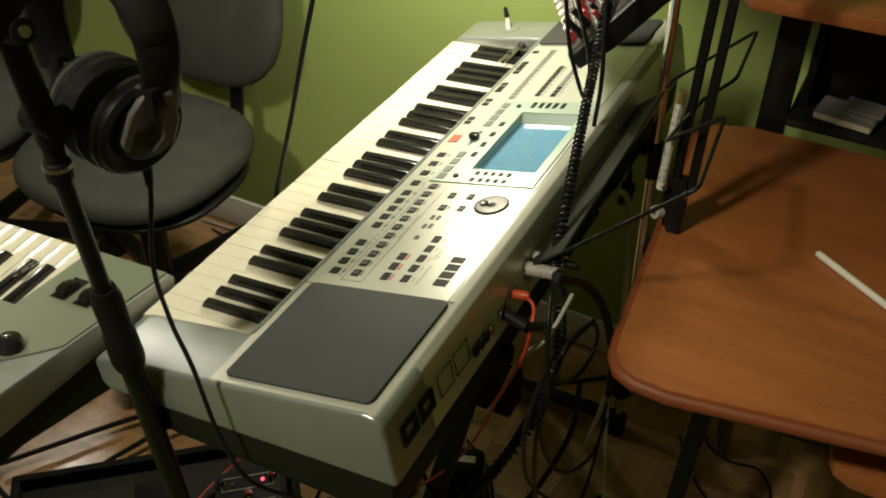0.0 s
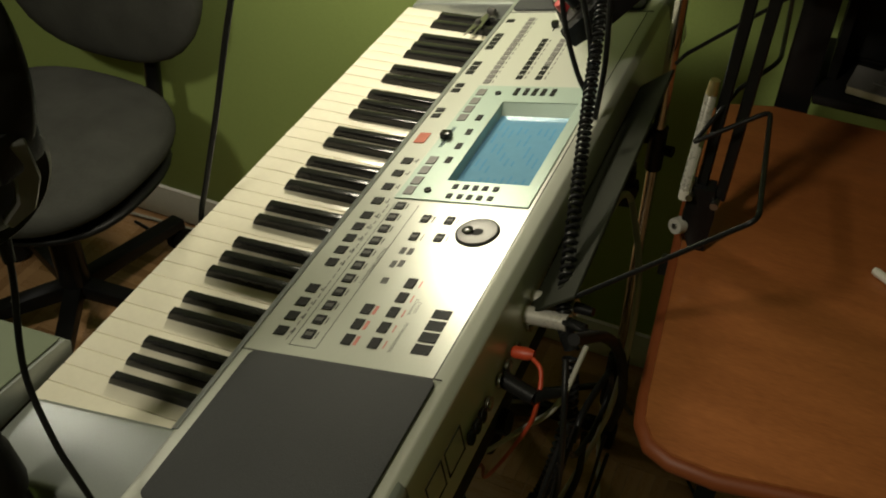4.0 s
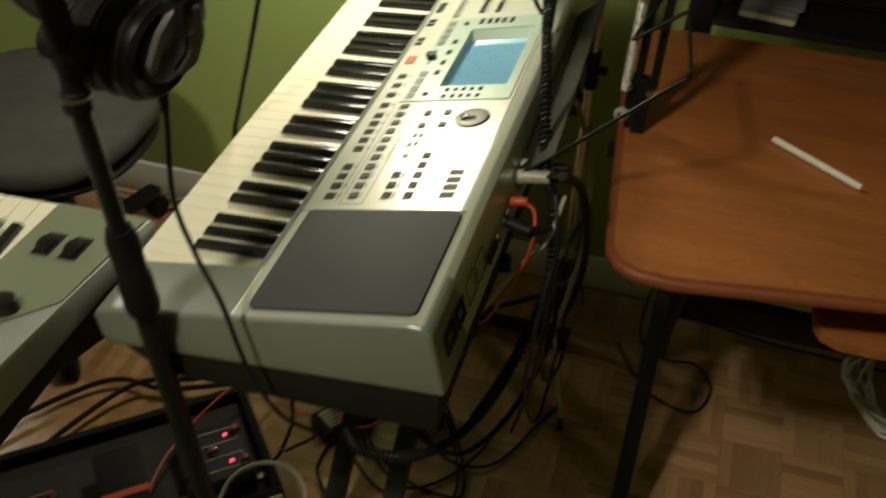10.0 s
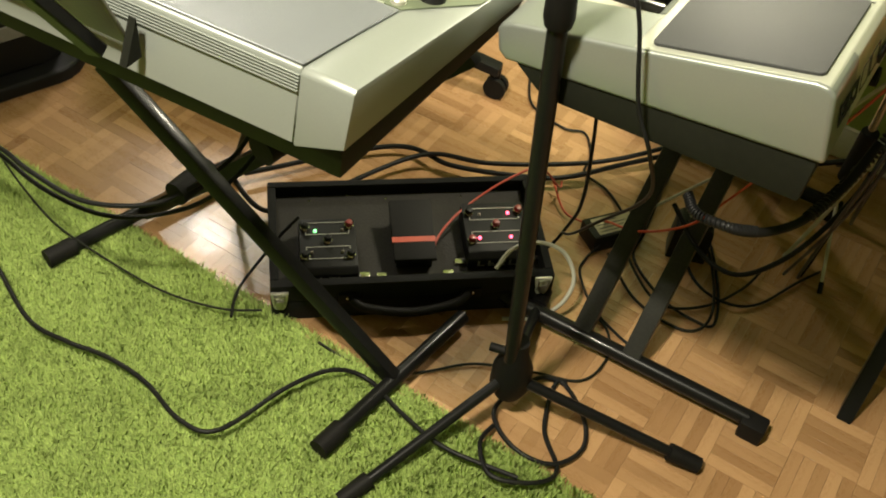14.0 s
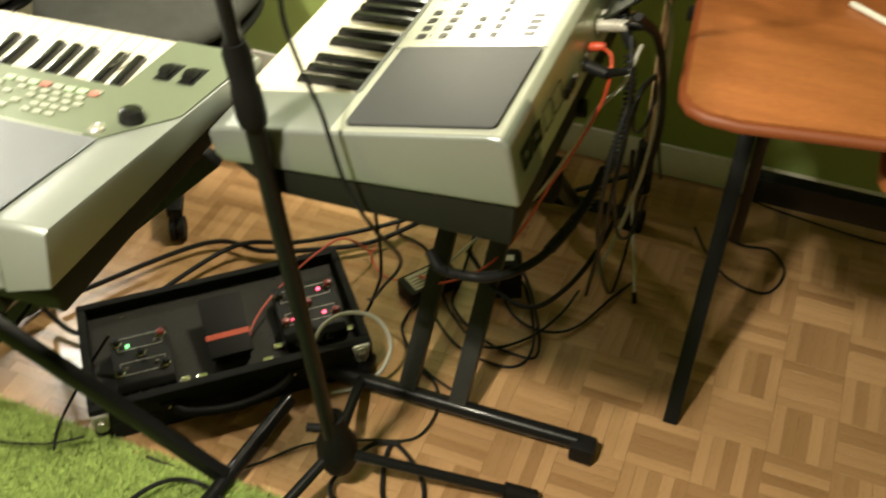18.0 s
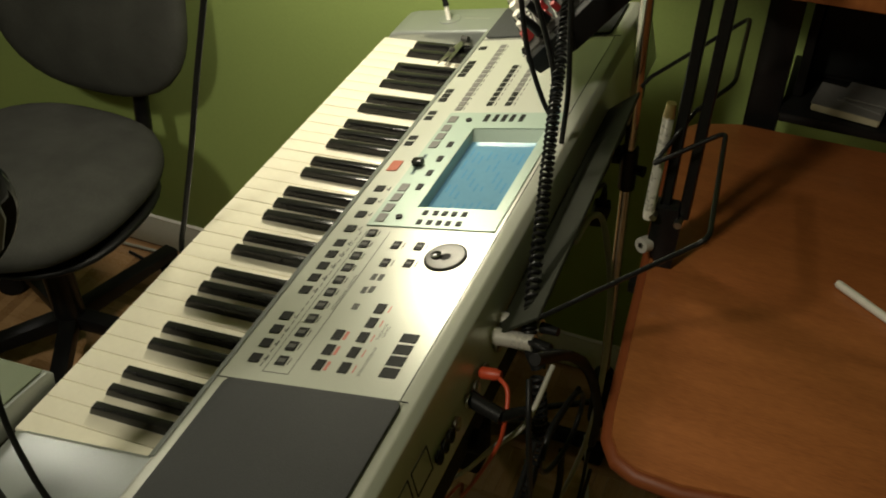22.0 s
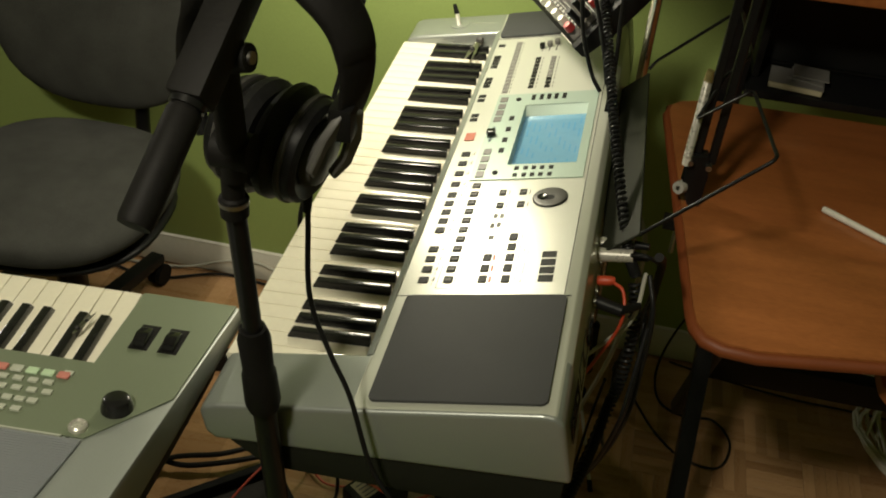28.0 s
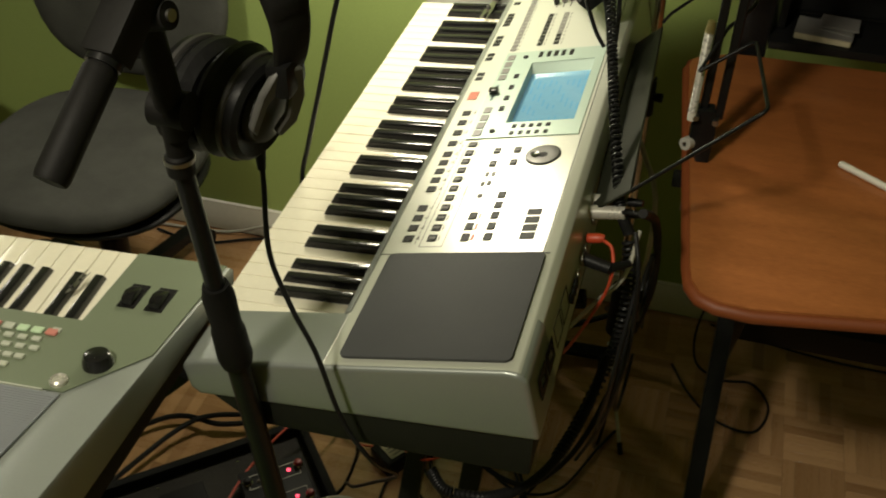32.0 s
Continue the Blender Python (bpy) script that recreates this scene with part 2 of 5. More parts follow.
def again(ob, m, parent=None):
    """The same mesh once more, as an object of its own."""
    o = new(ob.name.split(".")[0], ob.data)
    o.parent = parent or ob.parent
    o.matrix_basis = m
    return o


def thing(name, label, category, m=None, group="", kind=""):
    ob = new(name)
    ob.empty_display_size = 0.05
    if m is not None:
        ob.matrix_basis = m
    return tagged(ob, label, category, group, kind)


def smooth(bm, angle=40):
    lim = radians(angle)
    for f in bm.faces:
        f.smooth = True
    for e in bm.edges:
        if len(e.link_faces) == 2 and e.calc_face_angle(0) > lim:
            e.smooth = False
    return bm


def box(x0, x1, y0, y1, z0, z1, bevel=0.0, seg=2, bm=None, m=None):
    b = bmesh.new()
    vs = [b.verts.new((x, y, z)) for x in (x0, x1) for y in (y0, y1) for z in (z0, z1)]
    for q in ((0, 1, 3, 2), (4, 6, 7, 5), (0, 4, 5, 1), (2, 3, 7, 6), (0, 2, 6, 4), (1, 5, 7, 3)):
        b.faces.new([vs[i] for i in q])
    if bevel:
        bmesh.ops.bevel(b, geom=b.edges[:], offset=bevel, segments=seg, affect="EDGES", profile=0.6)
        smooth(b)
    if m is not None:
        b.transform(m)
    return join(bm, b)


def join(bm, b):
    if bm is None:
        return b
    me = bpy.data.meshes.new("tmp")
    b.to_mesh(me)
    b.free()
    bm.from_mesh(me)
    bpy.data.meshes.remove(me)
    return bm


def prism(poly, a, b, axis="y", bevel=0.0, seg=2, bm=None, m=None):
    """An outline drawn out from a to b along an axis."""
    q = bmesh.new()

    def at(p, t):
        return {"y": (p[0], t, p[1]), "x": (t, p[0], p[1]), "z": (p[0], p[1], t)}[axis]
    lo = [q.verts.new(at(p, a)) for p in poly]
    hi = [q.verts.new(at(p, b)) for p in poly]
    n = len(poly)
    q.faces.new(lo)
    q.faces.new(hi[::-1])
    for i in range(n):
        q.faces.new((lo[i], hi[i], hi[(i + 1) % n], lo[(i + 1) % n]))
    bmesh.ops.recalc_face_normals(q, faces=q.faces[:])
    if bevel:
        bmesh.ops.bevel(q, geom=q.edges[:], offset=bevel, segments=seg, affect="EDGES", profile=0.6)
    smooth(q)
    if m is not None:
        q.transform(m)
    return join(bm, q)


def rod(p, q, r, r2=None, seg=14, bm=None):
    """A straight round bar from p to q."""
    p, q = Vector(p), Vector(q)
    b = bmesh.new()
    bmesh.ops.create_cone(b, cap_ends=True, segments=seg, radius1=r, radius2=r if r2 is None else r2, depth=(q - p).length)
    b.transform(Matrix.Translation((p + q) / 2) @ (q - p).to_track_quat("Z", "Y").to_matrix().to_4x4())
    smooth(b)
    return join(bm, b)


def curve_points(pts, steps=8, closed=False):
    """A smooth line through the points."""
    ps = [Vector(p) for p in pts]
    n = len(ps)
    out = []
    for i in range(n if closed else n - 1):
        p1, p2 = ps[i], ps[(i + 1) % n]
        p0 = ps[i - 1] if (closed or i) else p1 * 2 - p2
        p3 = ps[(i + 2) % n] if (closed or i + 2 < n) else p2 * 2 - p1
        for k in range(steps):
            t = k / steps
            out.append(0.5 * (2 * p1 + (p2 - p0) * t + (2 * p0 - 5 * p1 + 4 * p2 - p3) * t * t + (3 * p1 - p0 - 3 * p2 + p3) * t ** 3))
    if not closed:
        out.append(ps[-1])
    return out


def tube(pts, r, seg=8, closed=False, bm=None, caps=True):
    """A round sweep along a line."""
    b = bmesh.new()
    n = len(pts)
    up = Vector((0.13, 0.21, 0.97)).normalized()
    rings = []
    prev = None
    for i, p in enumerate(pts):
        a = pts[i - 1] if (i or closed) else p
        c = pts[(i + 1) % n] if (i + 1 < n or closed) else p
        d = (Vector(c) - Vector(a))
        d = d.normalized() if d.length > 1e-9 else Vector((0, 0, 1))
        s = prev if prev is not None else d.cross(up)
        s = s - d * s.dot(d)
        if s.length < 1e-6:
            s = d.cross(Vector((1, 0, 0)))
        s.normalize()
        prev = s
        w = d.cross(s)
        rr = r[i] if isinstance(r, (list, tuple)) else r
        rings.append([b.verts.new(Vector(p) + (s * math.cos(2 * math.pi * k / seg) + w * math.sin(2 * math.pi * k / seg)) * rr) for k in range(seg)])
    for i in range(n if closed else n - 1):
        A, B = rings[i], rings[(i + 1) % n]
        for k in range(seg):
            b.faces.new((A[k], A[(k + 1) % seg], B[(k + 1) % seg], B[k]))
    if caps and not closed:
        b.faces.new(rings[0])
        b.faces.new(rings[-1][::-1])
    bmesh.ops.recalc_face_normals(b, faces=b.faces[:])
    smooth(b, 60)
    return join(bm, b)


def lathe(profile, seg=24, bm=None, m=None):
    """A turned shape: profile of (radius, height) about z."""
    b = bmesh.new()
    rings = [[b.verts.new((r * math.cos(2 * math.pi * k / seg), r * math.sin(2 * math.pi * k / seg), z)) for k in range(seg)] for r, z in profile]
    for A, B in zip(rings, rings[1:]):
        for k in range(seg):
            b.faces.new((A[k], A[(k + 1) % seg], B[(k + 1) % seg], B[k]))
    b.faces.new(rings[0][::-1])
    b.faces.new(rings[-1])
    bmesh.ops.remove_doubles(b, verts=b.verts[:], dist=1e-6)
    bmesh.ops.recalc_face_normals(b, faces=b.faces[:])
    smooth(b, 35)
    if m is not None:
        b.transform(m)
    return join(bm, b)


def rounded(x0, x1, y0, y1, r, seg=5):
    """The outline of a rectangle with round corners."""
    out = []
    for cx, cy, a in ((x1 - r, y1 - r, 0), (x0 + r, y1 - r, 90), (x0 + r, y0 + r, 180), (x1 - r, y0 + r, 270)):
        for k in range(seg + 1):
            t = radians(a + 90 * k / seg)
            out.append((cx + r * math.cos(t), cy + r * math.sin(t)))
    return out


def slab(poly, z0, z1, bevel=0.0, seg=2, bm=None, m=None):
    return prism(poly, z0, z1, "z", bevel, seg, bm, m)


def cable(name, pts, r, material, label, category="cable", steps=8, seg=8, parent=None, closed=False):
    ob = part(name, tube(curve_points(pts, steps, closed), r, seg, closed), material, parent)
    return tagged(ob, label, category) if parent is None else ob

# ---- setting ----
WALL_Y = 1.03
X0, X1, Y0, Y1, H = -2.6, 2.3, -3.0, WALL_Y, 2.55
tagged(part("wall_north", box(X0, X1, Y1, Y1 + 0.12, 0, H), M["wall"]), "matt green painted wall behind the keyboards", "wall", kind="structure")
tagged(part("wall_south", box(X0, X1, Y0 - 0.12, Y0, 0, H), M["wall"]), "matt green painted wall behind the camera", "wall", kind="structure")
tagged(part("wall_west", box(X0 - 0.12, X0, Y0 - 0.12, Y1 + 0.12, 0, H), M["wall"]), "matt green painted side wall", "wall", kind="structure")
tagged(part("wall_east", box(X1, X1 + 0.12, Y0 - 0.12, Y1 + 0.12, 0, H), M["wall"]), "matt green painted side wall by the desk", "wall", kind="structure")
tagged(part("ceiling", box(X0, X1, Y0, Y1, H, H + 0.1), M["ceiling"]), "plain off-white ceiling", "ceiling", kind="structure")
base_profile = [(Y1 - 0.016, 0), (Y1 - 0.016, 0.050), (Y1 - 0.012, 0.056), (Y1 - 0.012, 0.064), (Y1 - 0.007, 0.070), (Y1 - 0.007, 0.075), (Y1, 0.078), (Y1, 0)]
tagged(part("baseboard", prism(base_profile, X0, X1, "x"), M["white_trim"]), "off-white moulded baseboard along the green wall", "baseboard", kind="structure")

floor = tagged(part("floor", box(X0, X1, Y0, Y1, -0.06, -0.004), M["joint"]), "worn oak basket-weave parquet floor", "floor", kind="structure")


def key_bed(parent, whites, pitch, length, blacks_from, m_of, ivory=M["ivory"], ebony=M["ebony"]):
    """White and black keys along y from 0; the run starts with a high C."""
    w = prism([(-0.008, -0.019), (-0.011, -0.004), (-0.008, 0.0), (length, 0.0), (length, -0.017)], 0.0005, pitch - 0.0007, "y", 0.0011, 2)
    first = part("white_key", w, ivory, parent, m=m_of(0, 0, 0))
    for i in range(1, whites):
        again(first, m_of(0, i * pitch, random.uniform(-0.0004, 0.0002)), parent)
    bw, front = 0.0105, 0.048
    b = prism([(front, -0.004), (front + 0.008, 0.0098), (length - 0.002, 0.0115), (length - 0.002, -0.004)], -bw / 2, bw / 2, "y", 0.0016, 2)
    firstb = None
    for octave in range(5):
        for edge, off in ((2, -0.0022), (3, 0), (4, 0.0022), (6, -0.0014), (7, 0.0014)):
            mm = m_of(0, (octave * 7 + edge) * pitch + off, 0)
            if firstb is None:
                firstb = part("black_key", b, ebony, parent, m=mm)
            else:
                again(firstb, mm, parent)


# ---- the long silver keyboard ----
TILT = 10.5
KORG = pose(0, 0, 0.775, 0, -TILT, 0)
korg = thing("arranger_keyboard", "silver sixty-one-key arranger keyboard with blue display, on a stand", "keyboard", KORG)


def pw(u):
    """Height of the panel over the white keys at depth u."""
    return 0.012 + 0.058 * (u - 0.17)


V0, V1 = -0.084, 0.938
PN = Matrix.Translation((0, 0, pw(0))) @ Matrix.Rotation(-math.atan(0.058), 4, "Y")


def on_panel(u, v, lift=0.0):
    return Matrix.Translation((u, v, pw(u) + lift)) @ Matrix.Rotation(-math.atan(0.058), 4, "Y")


# body: a trough for the keys, the panel behind it, end blocks
back = [(0.162, pw(0.162) - 0.002), (0.166, pw(0.166)), (0.368, pw(0.368)), (0.380, pw(0.38) - 0.003), (0.387, pw(0.385) - 0.012), (0.390, -0.07), (0.162, -0.055)]
hb = prism(back, V0 + 0.004, V1 - 0.004, "y", 0.002, 2)
hb.faces.ensure_lookup_table()
lid = max((f for f in hb.faces if f.normal.z > 0.9), key=lambda f: f.calc_area())
mid = lid.calc_center_median()
rim = [l.vert for l in lid.loops]
well = []
for low in (0.0, -0.016):
    ring = []
    for v in rim:
        u, w = (0.2515 if v.co.x < mid.x else 0.3515), (0.3955 if v.co.y < mid.y else 0.573)
        ring.append(hb.verts.new((u, w, pw(u) + low)))
    well.append(ring)
hb.faces.remove(lid)
for ra, rb in ((rim, well[0]), (well[0], well[1])):
    for i in range(len(rim)):
        j = (i + 1) % len(rim)
        hb.faces.new((ra[i], ra[j], rb[j], rb[i]))
hb.faces.new(well[1])
part("panel_housing", hb, M["silver_lt"], korg, "pale silver panel housing")
endp = [(-0.01, -0.006), (-0.004, 0.002), (0.012, 0.0055), (0.17, pw(0.17) - 0.0005), (0.368, pw(0.368) - 0.0005), (0.382, pw(0.38) - 0.004), (0.389, pw(0.385) - 0.013), (0.392, -0.0715), (0.0, -0.047), (-0.01, -0.036)]
for a, b, n in ((V0, 0.005, "end_block"), (0.857, V1, "end_block")):
    bm = prism(endp, a, b, "y", 0.006, 3)
    for v in bm.verts:
        if n and ((a < 0 and v.co.y < a + 0.02) or (a > 0 and v.co.y > b - 0.02)):
            v.co.y += (-0.02 if a < 0 else 0.05) * max(0, pw(v.co.x) - v.co.z)
    part(n, bm, M["silver"], korg)
part("key_slip", prism([(-0.019, -0.036), (-0.019, -0.027), (-0.008, -0.025), (-0.002, -0.046), (-0.012, -0.045)], -0.001, 0.858, "y"), M["silver"], korg)
part("key_felt", box(0.0, 0.163, -0.001, 0.857, -0.054, -0.044), M["under"], korg)
part("fallboard", prism([(0.156, -0.045), (0.1585, pw(0.16) - 0.003), (0.1615, pw(0.16)), (0.168, pw(0.168) + 0.0016), (0.168, -0.045)], 0.003, 0.858, "y"), M["silver"], korg)
under = [(0.012, -0.047), (0.385, -0.071), (0.372, -0.132), (0.05, -0.088)]
part("bottom", prism(under, V0 + 0.002, V1 - 0.012, "y", 0.004, 2), M["under"], korg, "dark tapered bottom shell")
KEYBED = KORG.inverted() @ pose(-0.004, 0.008, 0.7705, 0, -5, 0)
key_bed(korg, 36, 0.0236, 0.153, 0, lambda x, y, z: KEYBED @ Matrix.Translation((x, y, z)))

# speaker grilles
for a, b in ((-0.071, 0.105), (0.826, 0.928)):
    gp = rounded(0.182, 0.372, a, b, 0.008)
    gp = [(u - 0.012 * (0 if a < 0 else 1), v) for u, v in gp]
    part("speaker_grille", slab(gp, 0.0005, 0.0042, 0.0012, 2, m=PN), M["grille"], korg, "dark perforated speaker grille")
# seams of the panel
for a, b, u0, u1 in ((0.107, 0.108, 0.168, 0.375), (0.108, 0.823, 0.3665, 0.3674), (0.823, 0.824, 0.168, 0.375)):
    part("panel_seam", box(u0, u1, a, b, -0.0004, 0.0004, m=PN), M["button"], korg)

# display panel
LU0, LU1, LV0, LV1, LD = 0.2535, 0.3495, 0.3975, 0.571, 0.012
plate = bmesh.new()
for u0, u1, v0, v1 in ((0.2065, LU0, 0.3595, 0.609), (LU1, 0.362, 0.3595, 0.609), (LU0, LU1, 0.3595, LV0), (LU0, LU1, LV1, 0.609)):
    box(u0, u1, v0, v1, 0.0, 0.0016, bm=plate, m=PN)
part("display_panel", plate, M["teal"], korg, "pale teal plate round the display")
scr = bmesh.new()
for u0, u1, v0, v1 in ((LU0 - 0.002, LU0, LV0, LV1), (LU1, LU1 + 0.002, LV0, LV1), (LU0 - 0.002, LU1 + 0.002, LV0 - 0.002, LV0), (LU0 - 0.002, LU1 + 0.002, LV1, LV1 + 0.002)):
    box(u0, u1, v0, v1, -LD - 0.001, 0.0012, bm=scr, m=PN)
# wedge on the far wall: its bright slope stands in for glare on the glass
prism([(LV1 - 0.011, -LD), (LV1, 0.0008), (LV1, -LD)], LU0, LU1, "x", bm=scr, m=PN)
part("display_frame", scr, M["teal"], korg, "recessed walls round the display, far one sloped for glare")
part("display", box(LU0, LU1, LV0, LV1, -LD - 0.002, -LD, m=PN), M["lcd"], korg, "glossy blue lit display")
for k in range(10):
    u = LU0 + 0.009 + k * 0.0085
    v = LV0 + 0.012
    while v < LV1 - 0.03:
        w = random.uniform(0.008, 0.026)
        part("display_text", box(u, u + 0.0024, v, v + w, -LD, -LD + 0.0002, m=PN), M["lcdbar"], korg)
        v += w + random.uniform(0.008, 0.04)

# buttons
btn = {}


def button(u, v, du, dv, material, h=0.0011):
    key = (du, dv, material.name)
    mm = on_panel(u, v, 0.0016 if 0.2065 < u < 0.362 and 0.3595 < v < 0.609 else 0.0)
    if key in btn:
        return again(btn[key], mm, korg)
    btn[key] = part("button", box(-du / 2, du / 2, -dv / 2, dv / 2, 0, h, 0.0004, 1), material, korg, m=mm)
    return btn[key]


def tick(u, v, du, dv, material=M["print"], lift=0.00012):
    key = ("t", round(du, 4), round(dv, 4), material.name)
    mm = on_panel(u, v, lift)
    if key in btn:
        return again(btn[key], mm, korg)
    btn[key] = part("print_mark", box(-du / 2, du / 2, -dv / 2, dv / 2, 0, 0.00025), material, korg, m=mm)
    return btn[key]


def drift(u, v):
    return u - 0.022 * (v - 0.14)


for v in [0.1374, 0.159, 0.1798, 0.2005] + [0.2425 + 0.0206 * k for k in range(5)] + [0.3519, 0.3798, 0.4068, 0.4326]:
    button(drift(0.1934, v), v, 0.0125, 0.0125, M["button"])
    tick(drift(0.1934, v) + 0.0105, v, 0.0012, 0.003)
    tick(drift(0.1934, v) + 0.0128, v + 0.001, 0.0012, 0.008)
for k in range(11):
    v = 0.1378 + k * 0.02085
    button(drift(0.224, v), v, 0.0115, 0.013, M["button"])
    button(drift(0.224, v), v, 0.0085, 0.0055, M["print"], 0.0013)
    tick(drift(0.2325, v), v, 0.0012, 0.009)
for u, v in ((0.2587, 0.3271), (0.2864, 0.3276), (0.26, 0.2962), (0.2874, 0.2978)):
    button(u, v, 0.0095, 0.0135, M["button"])
    button(u, v, 0.0075, 0.004, M["print"], 0.0013)
    tick(u + 0.009, v, 0.0012, 0.01)
for k in range(5):
    button(0.2933 - 0.0009 * k, 0.1387 + 0.0214 * k, 0.0105, 0.0145, M["button"])
    tick(0.304 - 0.0009 * k, 0.1387 + 0.0214 * k, 0.0013, 0.010, M["redprint"])
for k in range(3):
    button(0.2657 - 0.0009 * k, 0.1384 + 0.0214 * k, 0.0105, 0.0145, M["button"])
    tick(0.2745 - 0.0009 * k, 0.1384 + 0.0214 * k, 0.0035, 0.012, M["redprint"])
tick(0.2612, 0.2241, 0.007, 0.009)
for u, v in ((0.2585, 0.272), (0.267, 0.272), (0.258, 0.25), (0.266, 0.252)):
    tick(u, v, 0.0055, 0.0105)
# frames of print round the rows
for u0, u1, a, b in ((0.2115, 0.2122, 0.121, 0.35), (0.2405, 0.2412, 0.121, 0.35), (0.2115, 0.2412, 0.121, 0.1217)):
    part("print_line", box(u0, u1, a, b, 0.0001, 0.0003, m=PN), M["print"], korg)
for k in range(22):
    v = 0.13 + k * 0.0102
    tick(0.205, v, 0.0009, 0.0065)
# keys beside the display
for a in (0.3866, 0.3688):
    for u in (0.268, 0.2805, 0.2918, 0.3032, 0.3155):
        button(u, a, 0.0062, 0.0085, M["button"])
for a in (0.5905, 0.5995):
    for u in (0.262, 0.2745, 0.2858, 0.297, 0.3095):
        button(u, a, 0.0062, 0.0078, M["button"])
for v in (0.5306, 0.4979, 0.4667, 0.4368):
    button(0.238, v, 0.0075, 0.0125, M["button"])
for v in (0.4344, 0.4139, 0.393, 0.3735):
    button(0.2185, v, 0.0115, 0.0155, M["greypl"])
for v in (0.5912, 0.5697, 0.5495, 0.5297):
    button(0.2165, v, 0.0115, 0.0155, M["greypl"])
for v in (0.376, 0.5894):
    part("socket", lathe([(0.0, 0.0), (0.004, 0.0), (0.004, 0.002), (0.0022, 0.0024), (0.0, 0.001)], 14), M["button"], korg, m=on_panel(0.2395, v, 0.0016))
part("slider_slot", box(0.2135, 0.2185, 0.463, 0.508, 0.0016, 0.002, m=PN), M["bezel"], korg)
part("slider_slot", box(0.2155, 0.2168, 0.466, 0.505, 0.002, 0.0023, m=PN), M["rubber"], korg)
part("slider", box(0.2095, 0.2225, 0.4785, 0.489, 0.002, 0.010, 0.0015, 2, m=PN), M["ebony"], korg, "black slider cap")
button(0.1835, 0.4825, 0.0145, 0.0225, M["redbtn"])
# far half
for v in (0.5344, 0.548, 0.5970, 0.6105, 0.645, 0.657, 0.6696, 0.7147, 0.727, 0.739, 0.7512, 0.7959):
    button(0.1785, v, 0.0115, 0.0095, M["button"])
for k in range(15):
    v = 0.622 + k * 0.0127
    button(0.212 - 0.02 * (v - 0.62), v, 0.0095, 0.0098, M["greypl"])
    tick(0.2195 - 0.02 * (v - 0.62), v, 0.0012, 0.006)
for k in range(9):
    v = 0.634 + k * 0.0127
    button(0.2515 - 0.015 * (v - 0.62), v, 0.0085, 0.0098, M["button"])
    button(0.2775 - 0.02 * (v - 0.62), v, 0.0085, 0.0098, M["button"] if k < 3 else M["greypl"])
    tick(0.2595 - 0.015 * (v - 0.62), v, 0.0012, 0.007)
    tick(0.286 - 0.02 * (v - 0.62), v, 0.0012, 0.007)
for k in range(3):
    part("fader_slot", box(0.251 + k * 0.012, 0.2525 + k * 0.012, 0.765, 0.8, 0.0001, 0.0005, m=PN), M["rubber"], korg)
    part("fader", box(0.2475 + k * 0.012, 0.256 + k * 0.012, 0.772 + 0.006 * k, 0.781 + 0.006 * k, 0.0004, 0.009, 0.0012, 2, m=PN), M["greypl"] if k else M["ebony"], korg)
# dial
dial = part("dial", lathe([(0, 0), (0.0222, 0), (0.0222, 0.001), (0.0214, 0.0022), (0.0200, 0.0025), (0.006, 0.0012), (0, 0.001)], 40), M["dial"], korg, "brushed metal data dial", m=on_panel(0.324, 0.3122))
part("dimple", lathe([(0, 0), (0.0055, 0.0), (0.006, 0.0012), (0.0035, 0.0006), (0, 0.0002)], 20), M["ebony"], dial, m=Matrix.Translation((-0.0105, 0.0, 0.0022)))
part("rim", lathe([(0.0222, 0), (0.0232, 0), (0.0232, 0.0012), (0.0222, 0.0012)], 40), M["rubber"], dial)

# maker's mark: four plain blocks
for k, (v, dv) in enumerate(((0.1395, 0.0135), (0.1553, 0.0135), (0.171, 0.0135), (0.1868, 0.0125))):
    part("maker_mark", box(-0.009, 0.009, -dv / 2, dv / 2, 0, 0.0004, 0.0002, 1), M["button"], korg, m=on_panel(drift(0.3405, v), v, 0.0001))

# printed words on the panel
def lettering(words, u, v, size):
    fc = bpy.data.curves.new("lettering", "FONT")
    fc.body, fc.size, fc.align_x, fc.align_y = words, size, "CENTER", "CENTER"
    tmp = bpy.data.objects.new("lettering", fc)
    me = bpy.data.meshes.new_from_object(tmp)
    bpy.data.objects.remove(tmp)
    me.materials.append(M["print"])
    ob = new("lettering", me)
    ob.parent = korg
    ob.matrix_basis = on_panel(u, v, 0.0003) @ Matrix.Rotation(radians(-90), 4, "Z")
    return ob


lettering("PROGRAM / PERFORMANCE", 0.2375, 0.244, 0.0046)
lettering("CHORD\nSCANNING", 0.3095, 0.192, 0.0045)
lettering("KEYBOARD MODE", 0.3115, 0.15, 0.0048)

# joystick
part("joystick_cup", lathe([(0.0, 0.0002), (0.014, 0.0004), (0.0165, 0.0014), (0.018, 0.0008), (0.018, 0)], 32), M["silver"], korg, m=Matrix.Translation((0.083, 0.899, 0.0085)))
joy = part("joystick", rod((0, 0, 0), (-0.002, 0.003, 0.022), 0.0042, 0.0036), M["white"], korg, "white stem with a black cap", m=Matrix.Translation((0.081, 0.899, 0.008)))
part("cap", rod((-0.002, 0.003, 0.021), (-0.0055, 0.006, 0.038), 0.0052, 0.0032), M["ebony"], joy)
part("wheel_line", box(0.108, 0.153, 0.8985, 0.8995, 0.0, 0.0006, m=Matrix.Translation((0, 0, 0.0102))), M["silver_lt"], korg)

